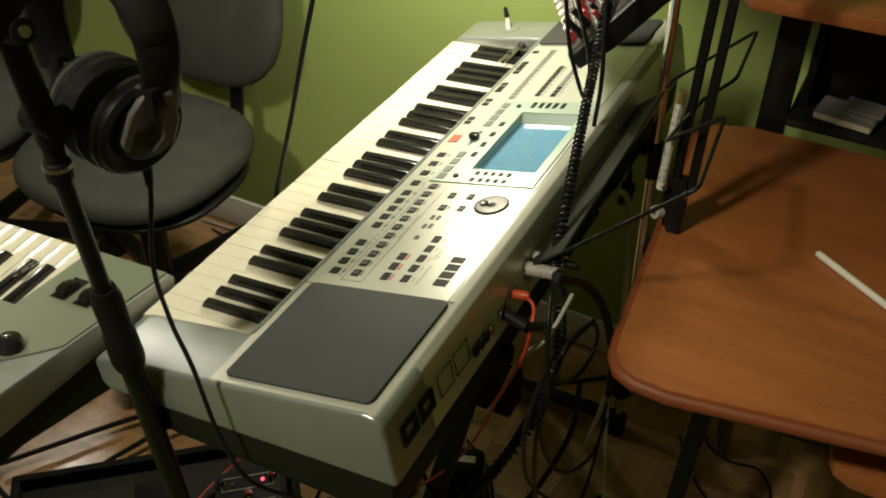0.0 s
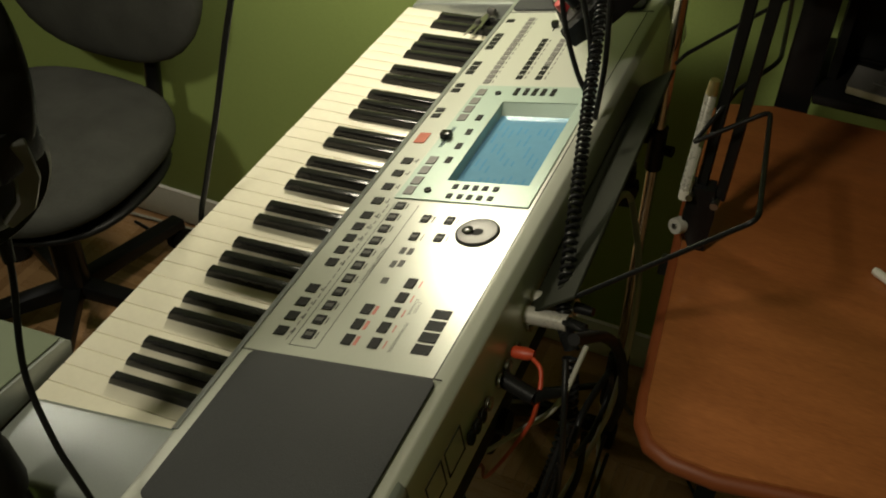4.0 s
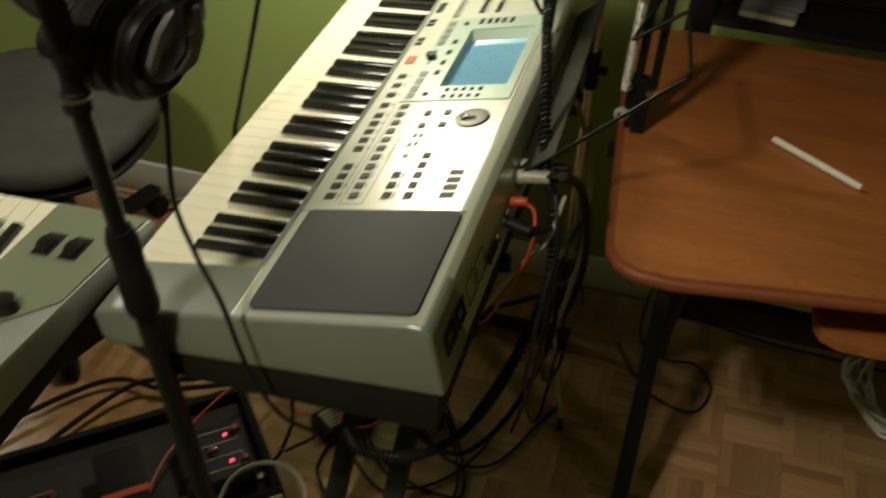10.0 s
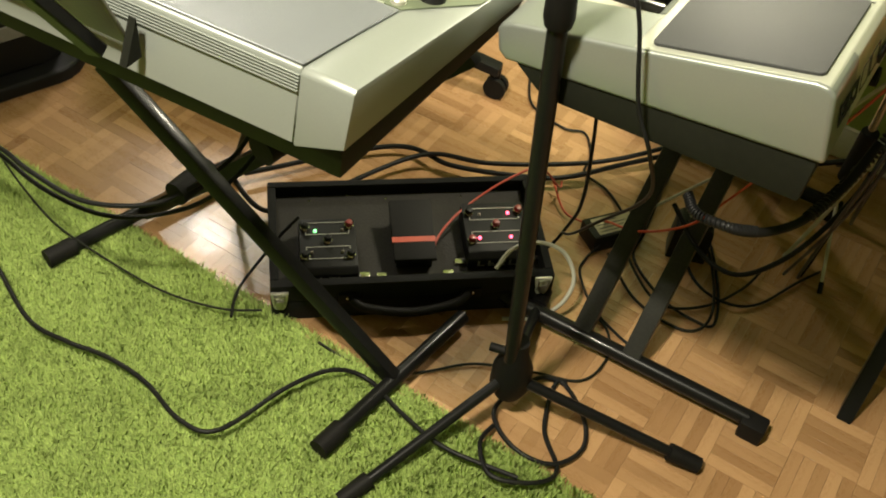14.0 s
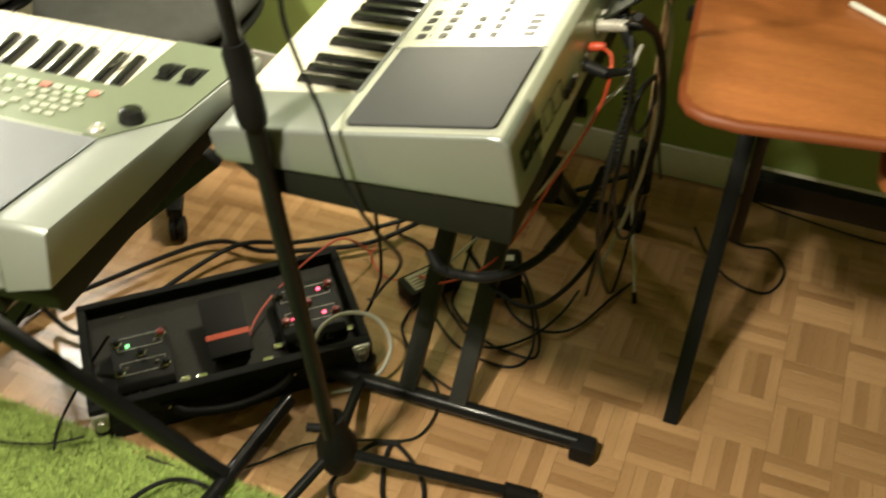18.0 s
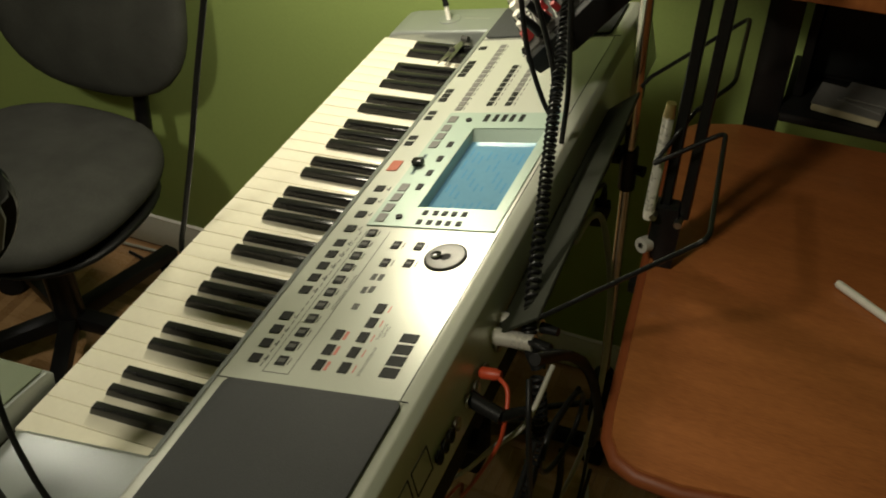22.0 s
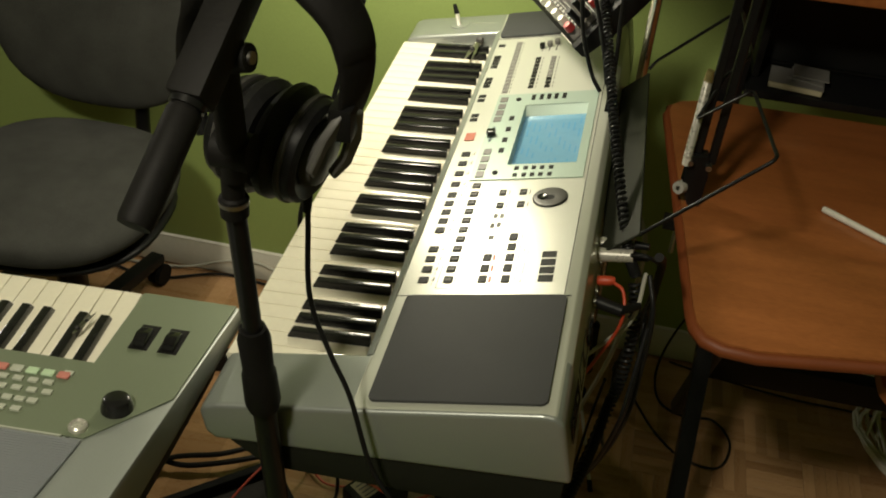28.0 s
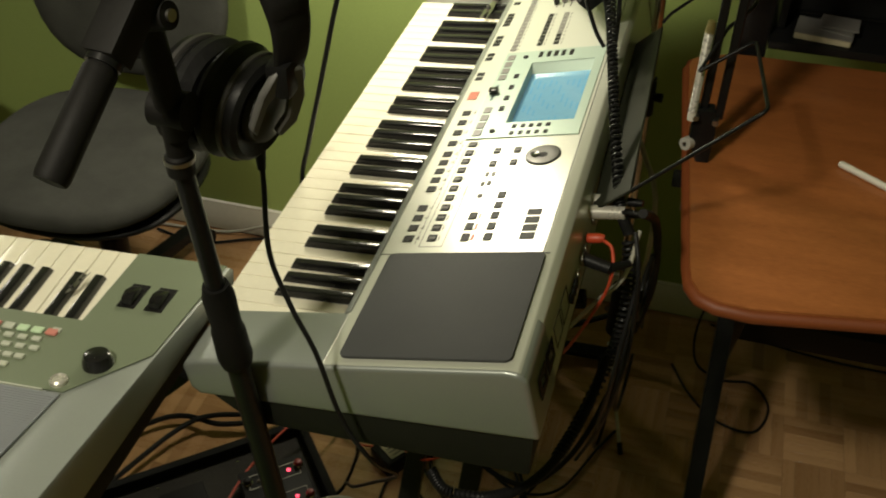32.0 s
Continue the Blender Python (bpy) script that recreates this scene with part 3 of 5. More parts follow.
# back side: model letters as bars, sockets
BK = Matrix.Translation((0.3905, 0, -0.03)) @ Matrix.Rotation(radians(90 - 2), 4, "Y")
for v0, v1, h, w, m0 in ((-0.058, -0.026, 0.028, 0.0085, "ebony"), (-0.021, 0.011, 0.028, 0.0085, "ebony"), (0.022, 0.054, 0.03, 0.0014, "button"), (0.060, 0.094, 0.03, 0.0014, "button")):
    mk = bmesh.new()
    for a in ((-h / 2, -h / 2 + w, v0, v1), (h / 2 - w, h / 2, v0, v1), (-h / 2 + w, h / 2 - w, v0, v0 + w), (-h / 2 + w, h / 2 - w, v1 - w, v1)):
        box(*a, 0, 0.0008, bm=mk, m=BK @ Matrix.Translation((-0.004, 0, 0.001)))
    part("model_mark", mk, M[m0], korg)
for v in (0.108, 0.122, 0.135, 0.15, 0.18, 0.2, 0.224, 0.26, 0.284, 0.33, 0.4, 0.45):
    part("socket", lathe([(0, 0.0), (0.0035, 0), (0.0042, 0.001), (0.007, 0.002), (0.007, 0), (0.0068, -0.001)], 16), M["steel"] if v > 0.14 else M["button"], korg, m=BK @ Matrix.Translation((0.012, v, 0.001)))

# ---- desk ----
desk = thing("computer_desk", "cherry laminate computer desk on black steel legs", "desk")
top = [(0.470, 0.77), (0.519, 0.258), (0.524, 0.228), (0.537, 0.207), (0.558, 0.197), (0.60, 0.194), (1.30, 0.31), (1.30, 0.845), (0.545, 0.830), (0.49, 0.81), (0.474, 0.792)]
part("desktop", slab(top, 0.740, 0.765, 0.004, 2), M["cherry"], desk, "cherry laminate top with rounded corners")
part("edge_band", tube([Vector((x, y, 0.7525)) for x, y in top], 0.0095, 8, True), M["cherry_edge"], desk)
shelf = [(0.79, 0.31), (0.791, 0.29), (0.80, 0.271), (0.823, 0.259), (0.865, 0.258), (1.02, 0.28), (1.3, 0.322), (1.3, 0.62), (0.79, 0.6)]
part("keyboard_shelf", slab(shelf, 0.645, 0.665, 0.004, 2), M["cherry"], desk, "cherry pull-out shelf under the top")
for x0, x1 in ((0.605, 0.575), (1.28, 1.27)):
    part("leg", prism([(0.298, 0.0), (0.338, 0.0), (0.80, 0.740), (0.76, 0.740)], x0 - 0.012, x0 + 0.016, "x", 0.003, 2), M["tubeblack"], desk)
    part("leg", prism([(0.875, 0.0), (0.835, 0.0), (0.39, 0.740), (0.43, 0.740)], x0 + 0.018, x0 + 0.04, "x", 0.003, 2), M["tubeblack"], desk)
part("crossbar", box(0.645, 1.262, 0.80, 0.835, 0.155, 0.215, 0.004, 2), M["tubeblack"], desk)
for x in (0.545, 1.25):
    part("upright", box(x, x + 0.045, 0.846, 0.874, 0.70, 1.165, 0.004, 2), M["tubeblack"], desk)
part("back_shelf", box(0.59, 1.25, 0.83, 1.0, 0.780, 0.795, 0.003, 2), M["tubeblack"], desk, "black shelf behind the top")
up = [(0.497, 0.75), (0.517, 0.72), (1.32, 0.75), (1.32, 1.01), (0.497, 1.01)]
part("upper_shelf", slab(up, 1.005, 1.027, 0.004, 2), M["cherry"], desk, "cherry upper shelf")
mon = thing("black_cabinet", "black box standing dark under the desk's upper shelf", "cabinet")
part("body", box(0.60, 1.245, 0.94, 1.01, 0.797, 1.003, 0.004, 2), M["rubber"], mon)
part("side_cheek", box(0.6, 0.613, 0.876, 0.94, 0.797, 1.003, 0.003, 2), M["rubber"], mon)
part("front_panel", box(0.614, 1.235, 0.936, 0.941, 0.805, 0.995, 0.002, 1), M["black"], mon)
pp = thing("paper_stack", "yellowed book under loose papers on the black back shelf", "papers")
part("book", box(-0.045, 0.045, -0.03, 0.03, 0.0, 0.012, 0.002, 1, m=pose(0.676, 0.872, 0.7955, 0, 0, -8)), M["paper"], pp)
part("cover", box(-0.046, 0.046, -0.031, 0.031, 0.0123, 0.0132, m=pose(0.676, 0.872, 0.7955, 0, 0, -8)), M["greypl"], pp, "grey book cover")
for k in range(2):
    part("sheet", box(-0.03, 0.03, -0.022, 0.022, 0.0, 0.0025, m=pose(0.693 + 0.006 * k, 0.88 + 0.006 * k, 0.809 + 0.004 * k, 1, 1, -16 + 11 * k)), M["greypl"], pp)

# pen
pen = thing("marker_pen", "white marker pen with a red tip lying on the desk", "pen")
pa, pb = Vector((0.706, 0.530, 0.7702)), Vector((0.821, 0.450, 0.7702))
part("barrel", rod(pa, pb, 0.005, 0.0048, 18), M["white"], pen)
part("tip", rod(pb, pb + (pb - pa).normalized() * 0.009, 0.003, 0.0013), M["redknob"], pen, "red tip")
part("end_cap", rod(pa - (pb - pa).normalized() * 0.004, pa, 0.0042, 0.005), M["white"], pen)

# ---- arm lamp clamped to the desk's edge ----
arm = thing("arm_lamp", "black spring-balanced arm lamp clamped to the desk edge", "lamp")
part("clamp", prism([(-0.002, 0.0), (0.016, 0.0), (0.018, 0.05), (0.013, 0.085), (-0.014, 0.085), (-0.016, 0.035)], -0.011, 0.011, "y", 0.002, 2, m=pose(0.506, 0.497, 0.7655, 0, 0, 6)), M["tubeblack"], arm)
part("clamp_jaw", box(0.478, 0.52, 0.482, 0.502, 0.719, 0.7385, 0.003, 2), M["tubeblack"], arm)
part("clamp_screw", rod((0.50, 0.492, 0.674), (0.50, 0.492, 0.72), 0.004), M["steel"], arm)
part("knob", rod((0.4865, 0.4795, 0.797), (0.492, 0.488, 0.795), 0.0092, 0.0098, 24), M["paleknob"], arm, "pale grey plastic knob")
part("knob_screw", rod((0.4857, 0.4783, 0.7973), (0.487, 0.480, 0.797), 0.0032), M["steel"], arm)
for dx in (0.0, 0.022):
    part("arm_bar", box(-0.006, 0.006, -0.006, 0.006, 0, 0.44, 0.0015, 1, m=pose(0.503 + dx, 0.499, 0.835, -1.0, 1.0, 0)), M["tubeblack"], arm)
part("spring", tube([Vector((0.489 + 0.003 * k / 300 + 0.0054 * math.cos(k * 1.05), 0.480 + 0.008 * (k / 300) + 0.0054 * math.sin(k * 1.05), 0.850 + 0.118 * k / 300)) for k in range(301)], 0.0012, 5), M["latchmetal"], arm, "coiled steel spring")
part("spring_core", rod((0.489, 0.480, 0.848), (0.492, 0.488, 0.968), 0.0047), M["latchmetal"], arm)
part("spring_end", rod((0.492, 0.488, 0.966), (0.4925, 0.489, 0.982), 0.0064, 0.005), M["brass"], arm)
part("spring_end", rod((0.489, 0.4795, 0.838), (0.489, 0.480, 0.85), 0.006), M["white"], arm)
part("pivot", rod((0.495, 0.474, 0.843), (0.495, 0.51, 0.843), 0.004), M["steel"], arm)
part("pivot", rod((0.522, 0.481, 0.835), (0.522, 0.515, 0.835), 0.0045), M["steel"], arm)
part("elbow", rod((0.522, 0.478, 1.275), (0.522, 0.522, 1.275), 0.02, seg=20), M["tubeblack"], arm)
part("upper_bar", rod((0.522, 0.50, 1.275), (0.01, 0.745, 1.295), 0.006), M["tubeblack"], arm)
part("shade", lathe([(0.02, 0.1), (0.028, 0.1), (0.05, 0.06), (0.075, -0.02), (0.073, -0.02), (0.047, 0.058), (0.024, 0.096)], 28, m=Matrix.Translation(Vector(LAMP_HEAD) + Vector((0, 0, 0.012))) @ pose(0, 0, 0, -11, 3, 0)), M["tubeblack"], arm)

# ---- wire music rest behind the silver keyboard ----
rest = thing("music_rest", "black wire music rest leaning back from the keyboard", "music rest")
WA, WB, WC, WD, WE, WF = (0.571, 0.285, 0.982), (0.552, 0.482, 0.966), (0.488, 0.464, 0.921), (0.536, 0.701, 0.986), (0.546, 0.543, 0.988), (0.515, 0.512, 0.964)


def bent(pts, r, seg=8):
    """A wire with tight round bends."""
    ps = [Vector(p) for p in pts]
    out = [ps[0]]
    for a, b, c in zip(ps, ps[1:], ps[2:]):
        d = min(0.012, (a - b).length / 3, (c - b).length / 3)
        p, q = b + (a - b).normalized() * d, b + (c - b).normalized() * d
        for k in range(6):
            t = k / 5
            out.append(p * (1 - t) ** 2 + b * 2 * t * (1 - t) + q * t * t)
    return tube(out + [ps[-1]], r, seg)


part("wire", bent([(0.432, 0.262, 0.856), WA, WB, WC], 0.0026), M["tubeblack"], rest)
part("wire", bent([WF, WE, WD, (0.43, 0.715, 0.875), (0.421, 0.709, 0.862)], 0.0026), M["tubeblack"], rest)
part("wire", rod(WC, WF, 0.0024), M["tubeblack"], rest)
plate = prism([(0.389, 0.820), (0.391, 0.818), (0.4352, 0.859), (0.4328, 0.862)], 0.258, 0.698, "y", 0.0008, 1)
for v in plate.verts:
    v.co.x -= 0.026 * (v.co.y - 0.26)
part("rest_plate", plate, M["smoke"], rest, "smoky grey plastic plate behind the panel")

# ---- chrome upright stand that holds the mixer ----
mst = thing("mixer_stand", "thin stand with chrome poles behind the keyboard", "stand")
part("pole", rod((0.417, 0.806, 0.05), (0.411, 0.714, 1.03), 0.0085), M["chrome"], mst, "chrome pole")
part("sleeve", rod((0.4132, 0.748, 0.675), (0.4128, 0.7415, 0.745), 0.0125), M["tubeblack"], mst)
part("clamp_screw", rod((0.413, 0.745, 0.71), (0.437, 0.74, 0.712), 0.006, 0.008), M["rubber"], mst)
part("collar", rod((0.4165, 0.798, 0.12), (0.416, 0.787, 0.25), 0.021, 0.018, seg=18), M["rubber"], mst)
for a in (100, 165):
    d = Vector((math.cos(radians(a)), math.sin(radians(a)), 0))
    b0 = Vector((0.4165, 0.795, 0.17))
    part("leg", rod(b0, b0 + d * 0.19 + Vector((0, 0, -0.163)), 0.006), M["tubeblack"], mst)
part("thin_rod", rod((0.469, 0.585, 0.012), (0.411, 0.722, 0.155), 0.0034), M["rodglint"], mst, "thin chrome rod")
part("rod_tip", rod((0.4735, 0.5745, 0.0), (0.467, 0.59, 0.017), 0.005), M["rubber"], mst)
part("mixer_bar", rod((0.411, 0.715, 1.022), (0.375, 0.761, 1.03), 0.008), M["tubeblack"], mst, "black arm under the mixer")

# ---- mixer ----
mx, my = Vector((0.593, 0.342, 0.729)).normalized(), Vector((-0.5, 0.866, 0)).normalized()
mz = mx.cross(my)
MX = Matrix.Translation((0.305, 0.605, 0.928)) @ Matrix((mx, my, mz)).transposed().to_4x4()
mixer = thing("small_mixer", "small black mixing desk with white and red knobs", "mixer", MX)
# the unseen upper length is stretched so its shadow darkens the right wall
part("case", prism([(0.0, -0.010), (0.0, 0.004), (0.008, 0.008), (0.39, 0.008), (0.39, -0.026), (0.05, -0.020)], 0.0, 0.205, "y", 0.003, 2), M["black"], mixer)
part("side_cheek", prism([(-0.002, -0.013), (-0.002, 0.011), (0.395, 0.012), (0.395, -0.030), (0.05, -0.024)], -0.014, 0.0, "y", 0.003, 2), M["black"], mixer)
part("side_cheek", prism([(-0.002, -0.013), (-0.002, 0.011), (0.395, 0.012), (0.395, -0.030), (0.05, -0.024)], 0.205, 0.219, "y", 0.003, 2), M["black"], mixer)
part("name_strip", box(-0.0012, 0.0, 0.000, 0.05, -0.009, 0.003, 0.0004, 1), M["white"], mixer, "pale label strip on the front edge")
part("top_sheet", box(0.006, 0.385, 0.004, 0.201, 0.008, 0.0092), M["board"], mixer)
kn = {}
for j, (x, mt, r) in enumerate(((0.014, "white", 0.0072), (0.047, "redknob", 0.0045), (0.062, "redknob", 0.0045), (0.08, "greypl", 0.0045), (0.098, "white", 0.0045))):
    for i in range(8):
        if j in (3,) and i % 2 or (j == 4 and i % 3 == 0):
            continue
        m2 = "redknob" if (i == 0 and j == 0) else ("black" if (j == 2 and i % 2) else mt)
        mm = Matrix.Translation((x, 0.030 + i * 0.0238, 0.009))
        if (r, m2) in kn:
            again(kn[(r, m2)], mm, mixer)
        else:
            kn[(r, m2)] = part("knob", lathe([(0, 0), (r, 0), (r * 0.95, 0.007), (r * 0.75, 0.0125), (0, 0.013)], 18), M[m2], mixer, m=mm)
for x in (0.028, 0.034, 0.055, 0.072, 0.089):
    part("print_line", box(x, x + 0.0009, 0.018, 0.198, 0.0092, 0.0096), M["line"], mixer)
for i in range(15):
    part("print_mark", box(0.022, 0.0255, 0.028 + i * 0.0112, 0.0335 + i * 0.0112, 0.0092, 0.0096), M["line"], mixer)
for i in range(6):
    part("fader_line", box(0.112, 0.138, 0.112 + i * 0.006, 0.1135 + i * 0.006, 0.0092, 0.0096), M["line"], mixer)
for i in range(6):
    part("jack_socket", lathe([(0, 0), (0.006, 0), (0.007, 0.0015), (0.004, 0.002), (0, 0.0005)], 16), M["steel"], mixer, m=Matrix.Translation((0.165, 0.025 + i * 0.031, 0.0092)))
for i, (x, y) in enumerate(((0.03, 0.012), (0.045, 0.02), (0.12, 0.06))):
    pl = part("jack_plug", rod((x, y, 0.009), (x, y, 0.05), 0.0065, 0.005), M["black"], mixer)
    part("collar", rod((x, y, 0.009), (x, y, 0.015), 0.0072), M["chrome"], pl)
part("level_lamp", box(0.155, 0.158, 0.06, 0.064, 0.0092, 0.0102), M["led_green"], mixer)

# ---- stand of the silver keyboard ----
xs = thing("keyboard_stand", "double-braced folding steel stand under the silver keyboard", "keyboard stand")
for y, a, b in ((0.165, -0.05, 0.462), (0.80, -0.05, 0.40)):
    ft = part("foot_bar", rod((a, y - 0.005, 0.03), (b, y + 0.012, 0.03), 0.0155, seg=18), M["tubeblack"], xs)
    for e0, e1 in ((a - 0.03, a + 0.02), (b - 0.01, b + 0.035)):
        part("rubber_foot", box(e0, e1, y - 0.014, y + 0.026, 0.0, 0.041, 0.007, 2), M["rubber"], ft)
for x in (0.135, 0.235):
    part("brace", box(-0.017, 0.017, -0.011, 0.011, 0, 0.86, 0.003, 2, m=pose(x, 0.17, 0.035, -42, 0, 0)), M["tubegrey"], xs)
    part("brace", box(-0.017, 0.017, -0.011, 0.011, 0, 0.86, 0.003, 2, m=pose(x + 0.04, 0.795, 0.035, 42, 0, 0)), M["tubegrey"], xs)
part("pivot_block", box(0.10, 0.31, 0.455, 0.51, 0.31, 0.39, 0.01, 3), M["rubber"], xs)
for y in (0.20, 0.75):
    part("top_bar", rod((0.02, y, 0.655), (0.40, y, 0.725), 0.013), M["rubber"], xs)

# ---- second keyboard ----
YM = pose(-0.02, 0.075, 0.78, 0, 0, 4)
yk = thing("workstation_keyboard", "silver-grey keyboard with rear speaker grille, seen from behind", "keyboard", YM)
W2 = -1.10


def yz(y):
    return 0.004 - 0.118 * y


end2 = [(0.004, -0.006), (-0.004, 0.003), (-0.18, yz(-0.18)), (-0.43, yz(-0.43)), (-0.436, yz(-0.43) - 0.005), (-0.452, -0.035), (-0.0, -0.028)]
for a, b in ((-0.094, 0.0), (W2, -0.98)):
    bm = prism(end2, a, b, "x", 0.003, 2)
    for v in bm.verts:
        if v.co.x > -0.02:
            v.co.x += 0.068 * min(0.0, v.co.y)
            if v.co.z < -0.018:
                v.co.z += 0.003 - 0.042 * v.co.y
    part("end_block", bm, M["silver_y"], yk)
mid2 = [(-0.146, -0.02), (-0.146, yz(-0.146)), (-0.43, yz(-0.43)), (-0.434, yz(-0.43) - 0.004), (-0.45, -0.035), (-0.2, -0.03)]
part("housing", prism(mid2, -0.979, -0.0945, "x", 0.002, 1), M["silver_y"], yk)
part("key_tray", box(-0.979, -0.095, -0.155, 0.0, -0.03, -0.018), M["under"], yk)
bm = prism([(-0.008, -0.012), (-0.446, -0.012), (-0.443, -0.036), (-0.425, -0.082), (-0.06, -0.066)], W2 + 0.01, -0.008, "x", 0.004, 2)
for v in bm.verts:
    if v.co.x > -0.02:
        v.co.x += 0.068 * v.co.y - 0.3 * max(0, -0.036 - v.co.z)
part("base", bm, M["under"], yk, "dark tapered base")
QY = Matrix.Translation((0, 0, 0.004)) @ Matrix.Rotation(math.atan(-0.118), 4, "X")
part("side_panel", slab([(-0.004, -0.006), (-0.118, -0.006), (-0.118, -0.147), (-0.965, -0.147), (-0.965, -0.262), (-0.078, -0.262), (-0.015, -0.185)], 0.0006, 0.002, m=QY), M["panel_y"], yk, "olive grey control panel")
part("rear_grille", slab([(-0.078, -0.266), (-0.965, -0.266), (-0.965, -0.4335), (-0.094, -0.4335)], 0.0008, 0.0035, 0.001, 1, m=QY), M["meshgrey"], yk, "grey ribbed speaker grille")
gm = part("grille_rib", box(-0.965, -0.094, -0.0007, 0.0007, 0, 0.0005), M["meshgrey"], yk, m=QY @ Matrix.Translation((0, -0.270, 0.0034)))
for k in range(1, 49):
    s = (0.885 - 0.012 * k / 49) / 0.871
    again(gm, QY @ Matrix.Translation((-0.965 * (1 - s), -0.270 - k * 0.00333, 0.0034)) @ Matrix.Diagonal((s, 1, 1, 1)), yk)
bk = part("grille_slat", box(-0.965, -0.095, -0.001, 0.001, -0.0006, 0.0006), M["silver_y"], yk, m=Matrix.Translation((0, -0.4362, 0.047)))
for k in range(1, 6):
    again(bk, Matrix.Translation((0, -0.4362 - 0.0009 * k, 0.047 - 0.0035 * k)), yk)


def key_place(x, y, z, black=False):
    return Matrix.Translation((-0.122 - y - (0 if black else 0.0235), 0.0, 0.002)) @ Matrix.Rotation(radians(-90), 4, "Z")


wk = prism([(0, -0.017), (0, -0.004), (0.003, 0.0), (0.158, 0.0), (0.158, -0.017)], 0.0005, 0.0228, "y", 0.0011, 2)
first = part("white_key", wk, M["ivory"], yk, m=key_place(0, 0, 0))
for i in range(1, 36):
    again(first, key_place(0, i * 0.0235, 0), yk)
fb = None
bw = prism([(0.05, -0.004), (0.058, 0.0098), (0.156, 0.0115), (0.156, -0.004)], -0.0053, 0.0053, "y", 0.0016, 2)
for o in range(5):
    for edge, off in ((1, -0.0014), (2, 0.0014), (4, -0.0022), (5, 0), (6, 0.0022)):
        mm = key_place(0, (o * 7 + edge) * 0.0235 + off, 0, True)
        if fb is None:
            fb = part("black_key", bw, M["ebony"], yk, m=mm)
        else:
            again(fb, mm, yk)
# controls
for x in (-0.053, -0.0866):
    part("wheel", prism([(-0.016, 0), (0.016, 0), (0.012, 0.008), (-0.002, 0.012), (-0.014, 0.009)], -0.007, 0.007, "x", 0.002, 2, m=QY @ Matrix.Translation((x + 0.003, -0.094, 0.002))), M["ebony"], yk, "black pitch wheel")
    part("wheel_slot", box(x - 0.008, x + 0.014, -0.114, -0.068, 0.002, 0.0026, m=QY), M["rubber"], yk)
part("volume_knob", lathe([(0, 0), (0.0165, 0), (0.016, 0.006), (0.0135, 0.013), (0.011, 0.0145), (0, 0.0145)], 28), M["ebony"], yk, "black volume knob", m=QY @ Matrix.Translation((-0.064, -0.213, 0.002)))
part("chrome_button", lathe([(0, 0), (0.0095, 0), (0.0095, 0.004), (0.0075, 0.006), (0.006, 0.004), (0, 0.004)], 20), M["latchmetal"], yk, m=QY @ Matrix.Translation((-0.089, -0.249, 0.002)))
yb = part("panel_button", box(-0.0052, 0.0052, -0.0034, 0.0034, 0, 0.003, 0.001, 2), M["panelbtn"], yk, m=QY @ Matrix.Translation((-0.135, -0.172, 0.002)))
for row, y, x0, dx, n in ((0, -0.172, -0.148, 0.0165, 48), (1, -0.187, -0.142, 0.0165, 9), (1, -0.19, -0.32, 0.0165, 34), (2, -0.203, -0.15, 0.0135, 6), (2, -0.21, -0.30, 0.02, 28), (3, -0.218, -0.16, 0.0165, 5), (3, -0.228, -0.32, 0.0235, 22)):
    for k in range(n):
        if (k + row) % 7 != 6 and x0 - k * dx > -0.96:
            again(yb, QY @ Matrix.Translation((x0 - k * dx, y - 0.019, 0.002)), yk)
for k, mt in enumerate(("redprint", "mint", "mint", "panelbtn", "redprint", "mint", "panelbtn", "mint")):
    part("mode_button", box(-0.0066, 0.0066, -0.005, 0.005, 0, 0.0034, 0.001, 1), M[mt], yk, m=QY @ Matrix.Translation((-0.138 - 0.0172 * k, -0.1765, 0.002)))
part("trim_line", box(-0.965, -0.10, -0.2645, -0.2625, 0.0, 0.003, m=QY), M["silver_lt"], yk)
for k in range(8):
    part("rear_socket", lathe([(0, 0), (0.005, 0), (0.0055, 0.002), (0, 0.001)], 14), M["rubber"], yk, m=Matrix.Translation((-0.62 - k * 0.03, -0.4485, -0.012)) @ pose(0, 0, 0, 90, 0, 0))

mr = thing("sheet_rest", "grey music rest with dark bars behind the second keyboard", "music rest", YM)
part("panel", box(-0.42, 0.0, -0.003, 0.003, 0.0, 0.20, 0.002, 1, m=pose(-0.30, -0.455, 0.01, 22, 0, 0)), M["greypl"], mr, "plain grey panel")
for x in (-0.33, -0.62):
    part("bar", box(-0.012, 0.012, -0.008, 0.008, 0.0, 0.30, 0.002, 1, m=pose(x, -0.475, 0.0, 30, -12, 0)), M["tubeblack"], mr)
part("bracket", prism([(-0.005, 0.0), (0.02, 0.0), (0.02, 0.05)], -0.30, -0.29, "x", m=pose(0, -0.472, -0.005)), M["under"], mr)

